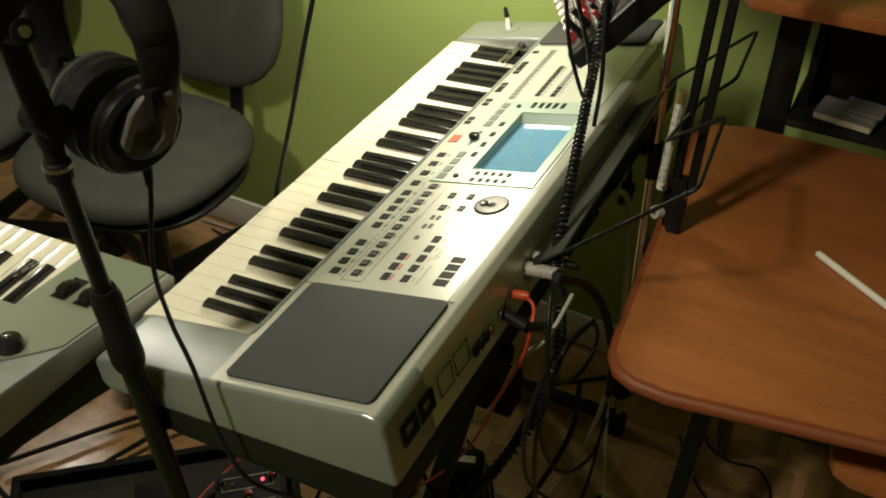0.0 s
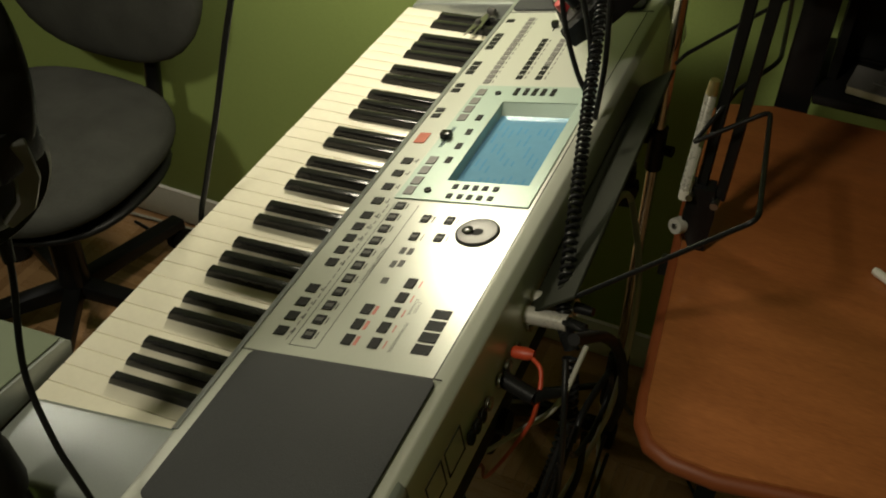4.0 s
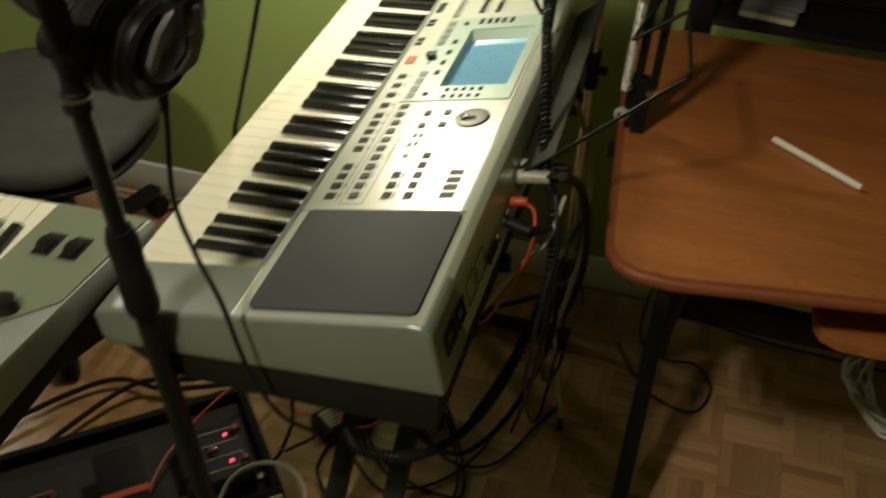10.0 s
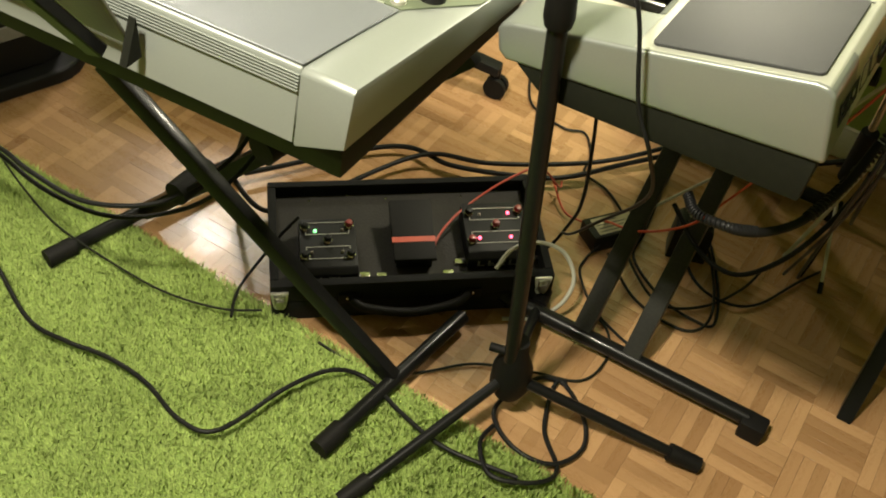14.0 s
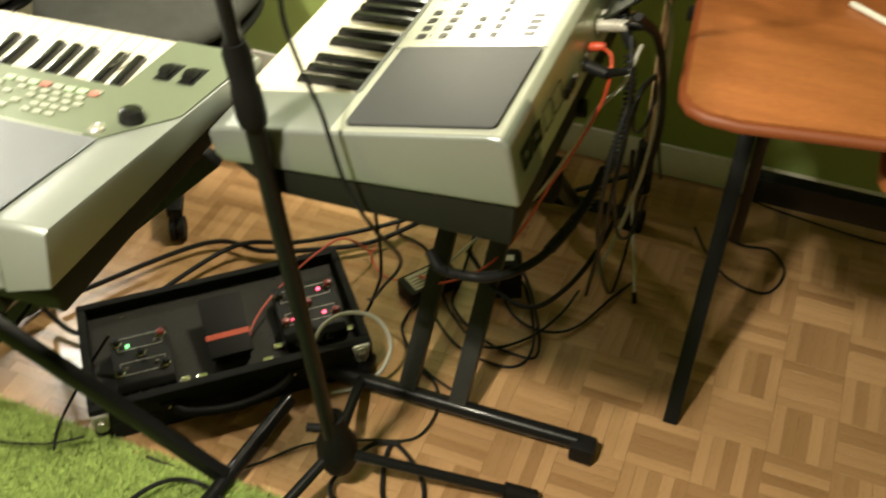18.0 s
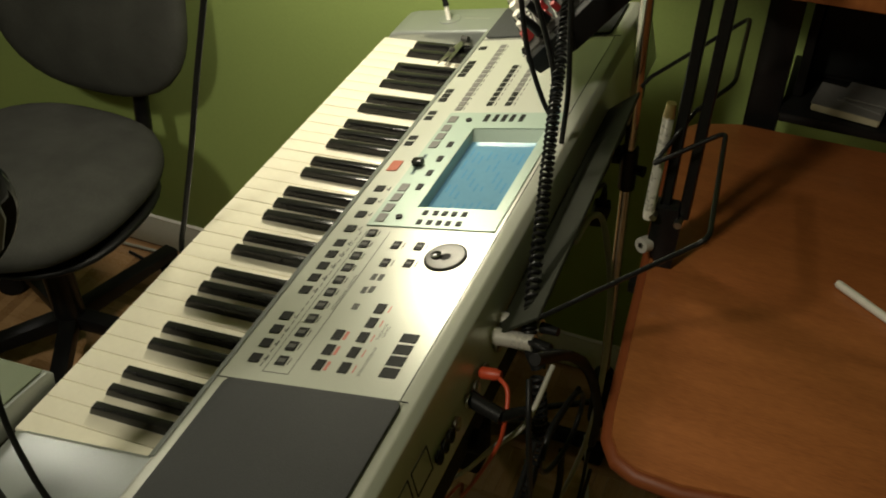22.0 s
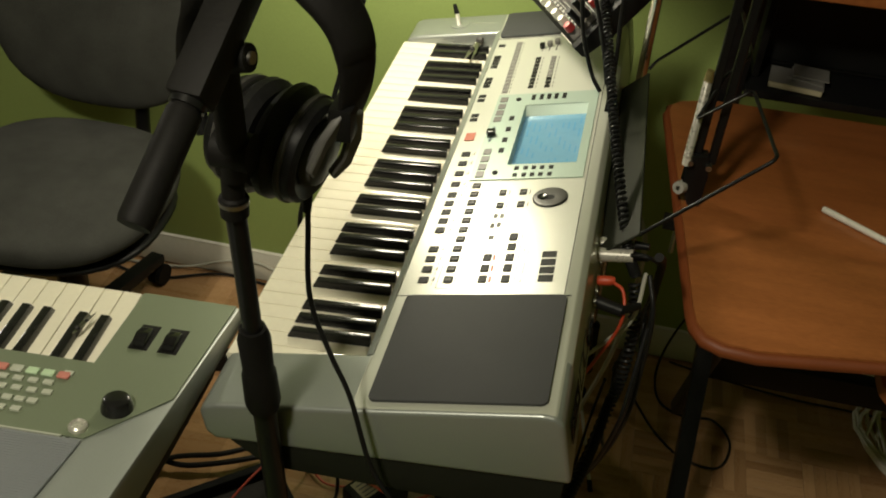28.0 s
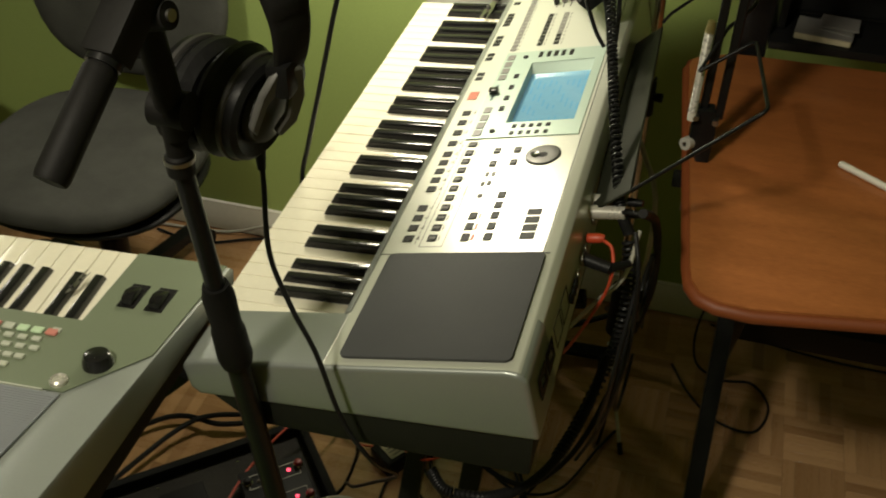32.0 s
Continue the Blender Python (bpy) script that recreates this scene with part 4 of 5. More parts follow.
ys = thing("folding_stand", "black folding cross stand under the second keyboard", "keyboard stand")
for p, q in (((-0.061, 0.07, 0.03), (-0.10, -0.285, 0.03)), ((-0.66, 0.10, 0.03), (-0.745, -0.255, 0.03))):
    f2 = part("foot_bar", rod(p, q, 0.014, seg=18), M["tubeblack"], ys)
    d = (Vector(q) - Vector(p)).normalized()
    for a in ((Vector(q),) if p[0] > -0.1 else (Vector(p), Vector(q))):
        part("rubber_foot", rod(a - d * 0.03, a + d * 0.025, 0.0185, seg=18), M["rubber"], f2)
part("cross_bar", prism([(-0.015, 0), (0.015, 0), (0.015, 0.70), (-0.015, 0.70)], -0.011, 0.011, "y", 0.003, 2, m=pose(-0.085, -0.12, 0.03, 0, -46, 10)), M["tubeblack"], ys)
part("cross_bar", prism([(-0.015, 0), (0.015, 0), (0.015, 0.86), (-0.015, 0.86)], -0.011, 0.011, "y", 0.003, 2, m=pose(-0.70, -0.08, 0.03, 0, 46, 10)), M["tubeblack"], ys)
part("pivot", rod((-0.475, -0.2, 0.30), (-0.475, -0.12, 0.30), 0.021, seg=20), M["rubber"], ys)
for x in (-0.12, -0.62):
    part("top_bar", rod((x - 0.04, -0.345, 0.668), (x, 0.03, 0.685), 0.02), M["rubber"], ys)

bb = thing("amplifier_base", "black rounded box with a grey band standing on the floor", "box", pose(-1.33, 0.10, 0, 0, 0, -20))
part("base", slab(rounded(-0.17, 0.17, -0.17, 0.17, 0.09), 0.0, 0.035, 0.01, 3), M["black"], bb)
part("body", slab(rounded(-0.13, 0.13, -0.14, 0.14, 0.08), 0.035, 0.20, 0.01, 3), M["rubber"], bb)
part("band", slab(rounded(-0.132, 0.132, -0.142, 0.142, 0.08), 0.12, 0.155, 0.002, 1), M["greypl"], bb, "grey band")

# ---- pedal case ----
CASE = pose(-0.348, -0.128, 0, 0, 0, 40.6)
case = thing("pedal_case", "open black carpet-covered case holding three effect pedals", "case", CASE)
L, D = 0.52, 0.265
part("base", box(0.0, L, 0.0, D, 0.0, 0.05, 0.006, 2), M["carpet"], case)
part("front_wall", box(0.0, L, 0.0, 0.018, 0.05, 0.093, 0.004, 2), M["carpet"], case)
part("back_wall", box(0.0, L, D - 0.016, D, 0.05, 0.099, 0.004, 2), M["carpet"], case)
sw = [(0.018, 0.05), (0.018, 0.093), (D - 0.016, 0.099), (D - 0.016, 0.05)]
part("side_wall", prism(sw, 0.0, 0.016, "x", 0.003, 2), M["carpet"], case)
part("side_wall", prism(sw, L - 0.016, L, "x", 0.003, 2), M["carpet"], case)
part("board", prism([(0.018, 0.05), (0.018, 0.056), (D - 0.016, 0.072), (D - 0.016, 0.05)], 0.016, L - 0.016, "x"), M["board"], case, "dark grey sloping inner board")
BT = Matrix.Translation((0, 0.018, 0.056)) @ Matrix.Rotation(math.atan2(0.016, D - 0.034), 4, "X")
hd = part("handle", tube(curve_points([(0.145, -0.004, 0.056), (0.17, -0.02, 0.048), (0.25, -0.028, 0.04), (0.33, -0.02, 0.048), (0.36, -0.004, 0.06)], 8), 0.009, 10), M["rubber"], case, "black moulded carrying handle")
for x in (0.137, 0.368):
    part("bracket", box(x - 0.016, x + 0.016, -0.005, 0.001, 0.045, 0.069, 0.002, 2), M["rubber"], hd)
    part("screw", lathe([(0, 0), (0.003, 0), (0.002, 0.0015), (0, 0.002)], 10), M["chrome"], hd, m=Matrix.Translation((x, -0.005, 0.058)) @ pose(0, 0, 0, 90, 0, 0))
for x, z in ((0.016, 0.058), (L - 0.022, 0.068)):
    lt = part("latch", prism([(-0.016, 0.022), (0.016, 0.022), (0.016, 0.016), (0.011, -0.016), (0.007, -0.023), (-0.007, -0.023), (-0.011, -0.016), (-0.016, 0.016)], 0.0, 0.006, "z", 0.0015, 1, m=Matrix.Translation((x, 0.001, z)) @ pose(0, 0, 0, 90, 0, 0)), M["latchmetal"], case, "chrome draw latch")
    part("hook", tube([Vector((x - 0.009, -0.007, z - 0.004)), Vector((x - 0.009, -0.009, z + 0.019)), Vector((x + 0.009, -0.009, z + 0.019)), Vector((x + 0.009, -0.007, z - 0.004))], 0.002, 6), M["steel"], lt)
    part("lever", box(x - 0.007, x + 0.007, -0.010, -0.0055, z - 0.014, z + 0.004, 0.002, 2), M["steel"], lt)
    part("rivet", lathe([(0, 0), (0.003, 0), (0.002, 0.0015), (0, 0.002)], 10), M["chrome"], lt, m=Matrix.Translation((x, -0.0052, z - 0.019)) @ pose(0, 0, 0, 90, 0, 0))


def pedal_box(lx, ly, w, d, lamps, label):
    p = thing("effect_pedal", label, "pedal", CASE @ BT @ Matrix.Translation((lx, ly, 0)), group="pedals in the case")
    prof = [(0.0, 0.0), (0.0, 0.026), (0.012, 0.036), (d, 0.045), (d, 0.0)]
    part("housing", prism(prof, 0, w, "x", 0.003, 2), M["pedal"], p)
    T = Matrix.Translation((0, 0.012, 0.0365)) @ Matrix.Rotation(math.atan2(0.009, d - 0.012), 4, "X")
    for y in (0.018, 0.072):
        for a in ((0.012, w - 0.012, y, y + 0.0014), (0.012, w - 0.012, y + 0.026, y + 0.0274), (0.012, 0.0134, y, y + 0.027), (w - 0.0134, w - 0.012, y, y + 0.027)):
            part("print_line", box(*a, 0.0002, 0.0008, m=T), M["line"], p)
    for k, (x, y, mt) in enumerate(lamps):
        part("lamp", lathe([(0, 0), (0.0033, 0), (0.0033, 0.0025), (0.0018, 0.0045), (0, 0.005)], 14), M[mt], p, "small round indicator lamp", m=T @ Matrix.Translation((x, y, 0)))
    for x, y, mt in ((0.012, 0.088, "black"), (w - 0.012, 0.09, "redcap"), (w * 0.5, 0.058, "redcap" if w > 0.115 else "black"), (w - 0.012, 0.024, "redcap" if w > 0.115 else "black"), (0.010, 0.024, "redcap" if w > 0.115 else "black")):
        b0 = part("footswitch", lathe([(0, 0), (0.0085, 0), (0.0085, 0.003), (0.006, 0.0045), (0.006, 0.007), (0, 0.007)], 16), M["chrome"], p, m=T @ Matrix.Translation((x, y, 0)))
        part("cap", lathe([(0, 0.007), (0.0075, 0.007), (0.0075, 0.010), (0.0055, 0.014), (0, 0.0155)], 16), M[mt], b0)
    for k in range(4):
        x = 0.018 + k * (w - 0.04) / 4
        mk = bmesh.new()
        for a in ((0, 0.004, 0.012, 0.026), (0, 0.014, 0.012, 0.0145), (0, 0.011, 0.018, 0.0205), (0, 0.014, 0.0235, 0.026))[: 2 + k % 3]:
            box(x + a[0], x + a[1], -0.0008, 0.0, a[2] - 0.004, a[3] - 0.004, bm=mk)
        part("maker_mark", mk, M["line"], p)
    for x in (-0.012, w + 0.012):
        part("screw_clip", box(x - 0.01, x + 0.01, 0.01, 0.022, 0.0, 0.006, 0.002, 2), M["chrome"], p)
    return p


pedal_box(0.055, 0.014, 0.105, 0.12, ((0.022, 0.032, "led_off"), (0.03, 0.08, "led_green"), (0.078, 0.032, "led_off"), (0.08, 0.08, "led_off")), "black footswitch pedal with one green lamp lit")
pedal_box(0.366, 0.036, 0.12, 0.125, ((0.026, 0.03, "led_red"), (0.086, 0.03, "led_red"), (0.032, 0.084, "led_off"), (0.088, 0.086, "led_red")), "black footswitch pedal with red lamps lit")
ep = thing("expression_pedal", "black rocker pedal with an orange stripe", "pedal", CASE @ BT @ Matrix.Translation((0.218, 0.014, 0)), group="pedals in the case")
part("base", box(0.014, 0.082, 0.03, 0.14, 0, 0.024, 0.003, 2), M["pedal"], ep)
part("treadle", prism([(0.022, 0.027), (0.022, 0.036), (0.148, 0.060), (0.148, 0.05)], 0.008, 0.088, "x", 0.003, 2), M["rubber"], ep)
part("stripe", prism([(0.058, 0.0424), (0.058, 0.0436), (0.069, 0.0457), (0.069, 0.0446)], 0.0075, 0.0885, "x"), M["orange"], ep, "orange stripe")
for x in (-0.014, 0.11):
    part("screw_clip", box(x - 0.01, x + 0.01, 0.005, 0.018, 0.0, 0.007, 0.002, 2), M["chrome"], ep)
for k in range(6):
    part("screw", lathe([(0, 0), (0.003, 0), (0.002, 0.0015), (0, 0.0018)], 10), M["chrome"], case, m=BT @ Matrix.Translation((0.08 + 0.075 * k, 0.22 + 0.012 * (k % 2), 0)))

# ---- boom stand with headphones ----
mic = thing("microphone_stand", "black tripod boom stand standing on the parquet", "stand")
b0, b1 = Vector((0.094, -0.034, 0.0)), Vector((0.070, -0.128, 1.09))


def up_pole(z):
    return b0.lerp(b1, z / 1.09)


part("hub", lathe([(0, 0.05), (0.026, 0.05), (0.035, 0.075), (0.034, 0.115), (0.021, 0.15), (0.018, 0.185), (0, 0.185)], 24, m=Matrix.Translation(up_pole(0.02) * Vector((1, 1, 0)))), M["rubber"], mic)
part("hub_screw", rod(up_pole(0.165) + Vector((-0.036, -0.01, 0)), up_pole(0.165), 0.0075), M["rubber"], mic)
part("lower_tube", rod(up_pole(0.04), up_pole(0.85), 0.0125, seg=18), M["tubeblack"], mic)
part("upper_tube", rod(up_pole(0.80), up_pole(1.09), 0.0095, seg=18), M["tubeblack"], mic)
part("clutch", lathe([(0, 0), (0.0165, 0), (0.0185, 0.01), (0.0175, 0.05), (0.0155, 0.055), (0.0165, 0.10), (0.013, 0.115), (0, 0.115)], 20, m=Matrix.Translation(up_pole(0.822)) @ (b1 - b0).to_track_quat("Z", "Y").to_matrix().to_4x4()), M["rubber"], mic, "ribbed black clutch grip")
for x, y in ((0.415, 0.045), (-0.02, -0.345), (0.03, 0.22)):
    e = Vector((x, y, 0.016))
    h0 = up_pole(0.1)
    lg = part("leg", rod(h0, e, 0.0095, seg=14), M["tubeblack"], mic)
    d = (e - h0).normalized()
    part("rubber_foot", rod(e - d * 0.045, e + d * 0.012, 0.0155, 0.0145, 16), M["rubber"], lg)
part("swivel_neck", lathe([(0, -0.012), (0.0125, -0.012), (0.0125, 0.006), (0.010, 0.008), (0.010, 0.03), (0.013, 0.032), (0.015, 0.05), (0, 0.05)], 18, m=Matrix.Translation(up_pole(1.09))), M["rubber"], mic)
part("neck_ring", lathe([(0, 0.0), (0.0135, 0.0), (0.0135, 0.004), (0, 0.004)], 20, m=Matrix.Translation(up_pole(1.09))), M["steel"], mic)
part("swivel", rod((0.059, -0.131, 1.145), (0.091, -0.132, 1.145), 0.0165, seg=24), M["rubber"], mic)
boom_a = Vector((0.064, -0.282, 1.172))
bd = Vector((0.012, 0.082, 0.060)).normalized()
turn = bd.to_track_quat("Z", "Y").to_matrix().to_4x4()
part("boom", rod(boom_a + bd * 0.09, boom_a + bd * 0.75, 0.0075), M["tubeblack"], mic)
part("grip", lathe([(0, 0), (0.0118, 0), (0.0132, 0.004), (0.0132, 0.088), (0.011, 0.092), (0, 0.092)], 24, m=Matrix.Translation(boom_a) @ turn), M["rubber"], mic, "black rubber counterweight grip")
part("grip_ring", lathe([(0, 0.092), (0.0136, 0.092), (0.0136, 0.097), (0, 0.097)], 24, m=Matrix.Translation(boom_a) @ turn), M["tubeblack"], mic)
part("boom_clamp", box(-0.0145, 0.0145, -0.0145, 0.0145, 0.097, 0.20, 0.004, 2, m=Matrix.Translation(boom_a) @ turn), M["rubber"], mic)
part("neck_arm", rod((0.074, -0.130, 1.12), (0.080, -0.152, 1.25), 0.013, 0.011), M["rubber"], mic)
part("clamp_knob", rod((0.079, -0.150, 1.238), (0.102, -0.153, 1.243), 0.0125, 0.011, 18), M["rubber"], mic)
part("clamp_nut", rod((0.102, -0.153, 1.243), (0.1045, -0.1535, 1.2433), 0.005), M["steel"], mic)

hp = thing("headphones", "black over-ear headphones hung on the boom stand", "headphones", Matrix.Identity(4))


def cup(at, to):
    """An ear cup at a place; its outer side looks along to."""
    m = Matrix.Translation(at) @ Vector(to).to_track_quat("Z", "Y").to_matrix().to_4x4()
    c = part("ear_cup", lathe([(0, 0.0), (0.040, 0.0), (0.047, 0.003), (0.049, 0.012), (0.047, 0.019), (0.042, 0.023), (0.036, 0.021), (0.028, 0.016), (0, 0.015)], 36), M["black"], hp, m=m)
    part("cushion", lathe([(0.022, 0.002), (0.024, -0.014), (0.034, -0.022), (0.046, -0.021), (0.0535, -0.013), (0.0535, -0.006), (0.046, 0.003)], 36), M["pad"], c, "soft black ear cushion")
    part("ring", lathe([(0.0485, 0.005), (0.0508, 0.0065), (0.0508, 0.0105), (0.0485, 0.012)], 36), M["covergrey"], c)
    part("cover", lathe([(0, 0.015), (0.026, 0.015), (0.030, 0.019), (0.027, 0.028), (0.018, 0.032), (0, 0.033)], 28), M["covergrey"], c, "dark grey outer cover")
    return c


cup((0.105, -0.064, 1.116), (0.93, -0.20, -0.12))
cup((0.060, -0.052, 1.114), (-0.93, 0.25, 0.05))
band = curve_points([(0.147, -0.07, 1.145), (0.157, -0.07, 1.172), (0.160, -0.07, 1.205), (0.152, -0.068, 1.237), (0.131, -0.066, 1.262), (0.095, -0.06, 1.283), (0.058, -0.056, 1.28), (0.03, -0.052, 1.252), (0.014, -0.05, 1.215), (0.009, -0.05, 1.175), (0.012, -0.05, 1.145)], 5)
bm = bmesh.new()
rows = []
for k, p in enumerate(band):
    a, c = band[max(0, k - 1)], band[min(len(band) - 1, k + 1)]
    d = (c - a).normalized()
    side = Vector((0.5, 0.78, 0.36)) - d * Vector((0.5, 0.78, 0.36)).dot(d)
    side.normalize()
    n = side.cross(d)
    f = k / (len(band) - 1)
    wdt = 0.0165 + 0.0045 * math.sin(math.pi * f)
    thick = 0.0035 + (0.004 if 0.22 < f < 0.78 else 0)
    rows.append([bm.verts.new(p + side * s * wdt + n * o * thick) for s, o in ((-1, 0.3), (-0.8, 1), (0.8, 1), (1, 0.3), (1, -0.3), (0.8, -1), (-0.8, -1), (-1, -0.3))])
for A, B in zip(rows, rows[1:]):
    for i in range(8):
        bm.faces.new((A[i], A[(i + 1) % 8], B[(i + 1) % 8], B[i]))
bm.faces.new(rows[0])
bm.faces.new(rows[-1][::-1])
bmesh.ops.recalc_face_normals(bm, faces=bm.faces[:])
part("headband", smooth(bm, 60), M["rubber"], hp, "padded black headband")
zd = Vector((-0.018, -0.004, -0.062)).normalized()
yd = Vector((0.85, -0.5, 0.1))
yd = (yd - zd * yd.dot(zd)).normalized()
yoke_at = Matrix.Translation((0.156, -0.076, 1.166)) @ Matrix((yd.cross(zd), yd, zd)).transposed().to_4x4()
part("yoke", prism([(-0.012, 0.0), (0.014, 0.0), (0.024, 0.03), (0.022, 0.058), (0.008, 0.072), (0.002, 0.066), (0.010, 0.05), (0.008, 0.03), (-0.004, 0.022), (-0.014, 0.034), (-0.018, 0.066), (-0.026, 0.058), (-0.022, 0.024)], -0.004, 0.004, "y", 0.0015, 1, m=yoke_at), M["yokelit"], hp, "forked yoke round the cup, toned as lit")
part("hinge", box(0.139, 0.161, -0.088, -0.048, 1.140, 1.172, 0.006, 2), M["black"], hp)
part("yoke", bent([(0.012, -0.05, 1.155), (0.009, -0.052, 1.132), (0.016, -0.06, 1.108)], 0.007, 8), M["black"], hp)
part("cable_boot", rod((0.113, -0.062, 1.072), (0.112, -0.062, 1.045), 0.006, 0.004), M["rubber"], hp)

# ---- office chair ----
CH = pose(-0.645, 0.655, 0, 0, 0, 2)
chair = thing("office_chair", "grey upholstered swivel chair by the wall", "chair", CH)


def cushion(w, d, h, bulge, power=2.6):
    b = bmesh.new()
    bmesh.ops.create_uvsphere(b, u_segments=40, v_segments=20, radius=1)
    for v in b.verts:
        x, y, z = v.co
        r = max(1e-6, (abs(x) ** power + abs(y) ** power) ** (1 / power))
        f = min(1.0, math.hypot(x, y)) / r if r > 1e-5 else 1
        v.co = (x * f * w / 2, y * f * d / 2, math.copysign(abs(z) ** 0.6, z) * h / 2 + bulge * (1 - x * x))
    return smooth(b, 80)


part("seat", cushion(0.45, 0.46, 0.09, 0.0), M["fabric"], chair, "worn grey fabric seat", m=Matrix.Translation((0, 0, 0.45)))
part("seat_pan", cushion(0.44, 0.40, 0.03, 0.0), M["black"], chair, m=Matrix.Translation((0, 0, 0.40)))
part("backrest", cushion(0.44, 0.42, 0.075, -0.02), M["fabric"], chair, "grey fabric backrest", m=pose(-0.01, 0.265, 0.70, 82, 0, 0))
part("back_bracket", bent([(0.06, 0.02, 0.39), (0.06, 0.27, 0.39), (0.06, 0.31, 0.70)], 0.016, 10), M["tubeblack"], chair)
part("gas_column", lathe([(0, 0.09), (0.03, 0.09), (0.03, 0.25), (0.02, 0.26), (0.02, 0.42), (0, 0.42)], 20), M["tubeblack"], chair)
for k in range(5):
    a = radians(72 * k + 8)
    d = Vector((math.cos(a), math.sin(a), 0))
    lg = part("base_leg", prism([(0.02, 0.09), (0.02, 0.125), (0.29, 0.085), (0.29, 0.062)], -0.017, 0.017, "y", 0.004, 2), M["black"], chair, m=Matrix.Rotation(a, 4, "Z"))
    cs = part("caster", rod((0.285, 0, 0.04), (0.285, 0, 0.075), 0.008), M["black"], lg)
    for y in (-0.016, 0.004):
        part("wheel", rod((0.285, y, 0.0265), (0.285, y + 0.012, 0.0265), 0.0265, seg=20), M["rubber"], cs)
chair2 = thing("swivel_chair", "second grey upholstered chair standing farther along the wall", "chair", pose(-1.15, 0.60, 0, 0, 0, 25))
for o in chair.children:
    c = copy_thing(o, o.matrix_basis.copy())
    c.parent = chair2

# ---- cables ----
cable("drop_cable", [(0.15, 0.32, 2.53), (0.135, 0.32, 1.8), (0.105, 0.32, 1.3), (0.066, 0.32, 1.12), (0.034, 0.32, 1.0), (0.009, 0.319, 0.9), (-0.013, 0.314, 0.81), (-0.027, 0.31, 0.74), (-0.02, 0.305, 0.62), (0.01, 0.30, 0.46), (0.03, 0.295, 0.30), (0.035, 0.29, 0.21), (0.022, 0.30, 0.147), (-0.009, 0.30, 0.058), (-0.05, 0.32, 0.008), (-0.10, 0.36, 0.006)], 0.0034, M["cable"], "black cable hanging from above in front of the keys")


def coil(pts, r, turns, wire):
    line = curve_points(pts, 40)
    out = []
    n = len(line)
    steps = turns * 9
    for i in range(steps):
        f = i / (steps - 1) * (n - 1)
        k = min(n - 2, int(f))
        p = line[k].lerp(line[k + 1], f - k)
        d = (line[k + 1] - line[k]).normalized()
        s = d.cross(Vector((0.2, 1, 0.1))).normalized()
        w = d.cross(s)
        a = 2 * math.pi * i / 9
        out.append(p + (s * math.cos(a) + w * math.sin(a)) * r)
    return tube(out, wire, 5)


tagged(part("coiled_cable", coil([(0.317, 0.71, 1.03), (0.343, 0.60, 0.98), (0.367, 0.495, 0.93), (0.392, 0.39, 0.88), (0.422, 0.27, 0.832), (0.44, 0.25, 0.80)], 0.0060, 80, 0.0021), M["cable"]), "black coiled cable hanging beside the keyboard", "cable")
tagged(part("coiled_cable", coil([(0.44, 0.25, 0.79), (0.45, 0.235, 0.73), (0.448, 0.21, 0.67), (0.438, 0.19, 0.62), (0.42, 0.11, 0.60), (0.404, 0.05, 0.594)], 0.0068, 42, 0.0022), M["cable"]), "black coiled cable hanging under the keyboard", "cable")
tagged(part("coiled_cable", coil([(0.36, -0.024, 0.60), (0.33, -0.04, 0.601), (0.285, -0.04, 0.598), (0.262, -0.022, 0.606)], 0.0058, 26, 0.0019), M["cable"]), "end of a coiled cable drawn under the keyboard", "cable")
K, G, R, O = M["cable"], M["greycable"], M["redcable"], M["orange"]
cable("rug_cable", [(-0.95, -0.30, 0.045), (-0.806, -0.346, 0.045), (-0.661, -0.401, 0.045), (-0.571, -0.397, 0.045), (-0.496, -0.381, 0.045), (-0.407, -0.381, 0.045), (-0.313, -0.403, 0.045), (-0.249, -0.381, 0.045), (-0.213, -0.251, 0.045), (-0.173, -0.177, 0.045), (-0.12, -0.148, 0.03), (-0.034, -0.174, 0.036), (0.066, -0.192, 0.042), (0.191, -0.169, 0.04)], 0.0042, K, "black cable winding across the green rug")
cable("thin_cable", [(-1.044, -0.138, 0.04), (-0.914, -0.183, 0.042), (-0.791, -0.214, 0.042), (-0.654, -0.221, 0.042), (-0.521, -0.216, 0.042), (-0.416, -0.186, 0.042), (-0.35, -0.15, 0.05)], 0.0022, M["under"], "thin dark cable lying over the rug to the case")
cable("floor_cable", [(-0.237, -0.135, 0.03), (-0.183, -0.125, 0.012), (-0.116, -0.11, 0.006), (-0.059, -0.063, 0.006), (0.005, 0.007, 0.006), (0.096, 0.053, 0.006), (0.18, 0.09, 0.006), (0.196, 0.163, 0.006), (0.168, 0.223, 0.006), (0.113, 0.251, 0.006)], 0.0026, M["under"], "thin grey-black cable curving over the parquet")
cable("looped_cable", [(0.103, -0.08, 0.012), (0.107, -0.148, 0.04), (0.154, -0.192, 0.042), (0.22, -0.159, 0.04), (0.232, -0.101, 0.014), (0.175, -0.04, 0.01), (0.148, 0.063, 0.008), (0.217, 0.025, 0.008), (0.248, -0.037, 0.008), (0.219, -0.10, 0.016), (0.149, -0.11, 0.02), (0.088, -0.064, 0.02), (0.114, 0.039, 0.014), (0.16, 0.07, 0.008)], 0.0042, K, "black cable looped round the boom stand's base")
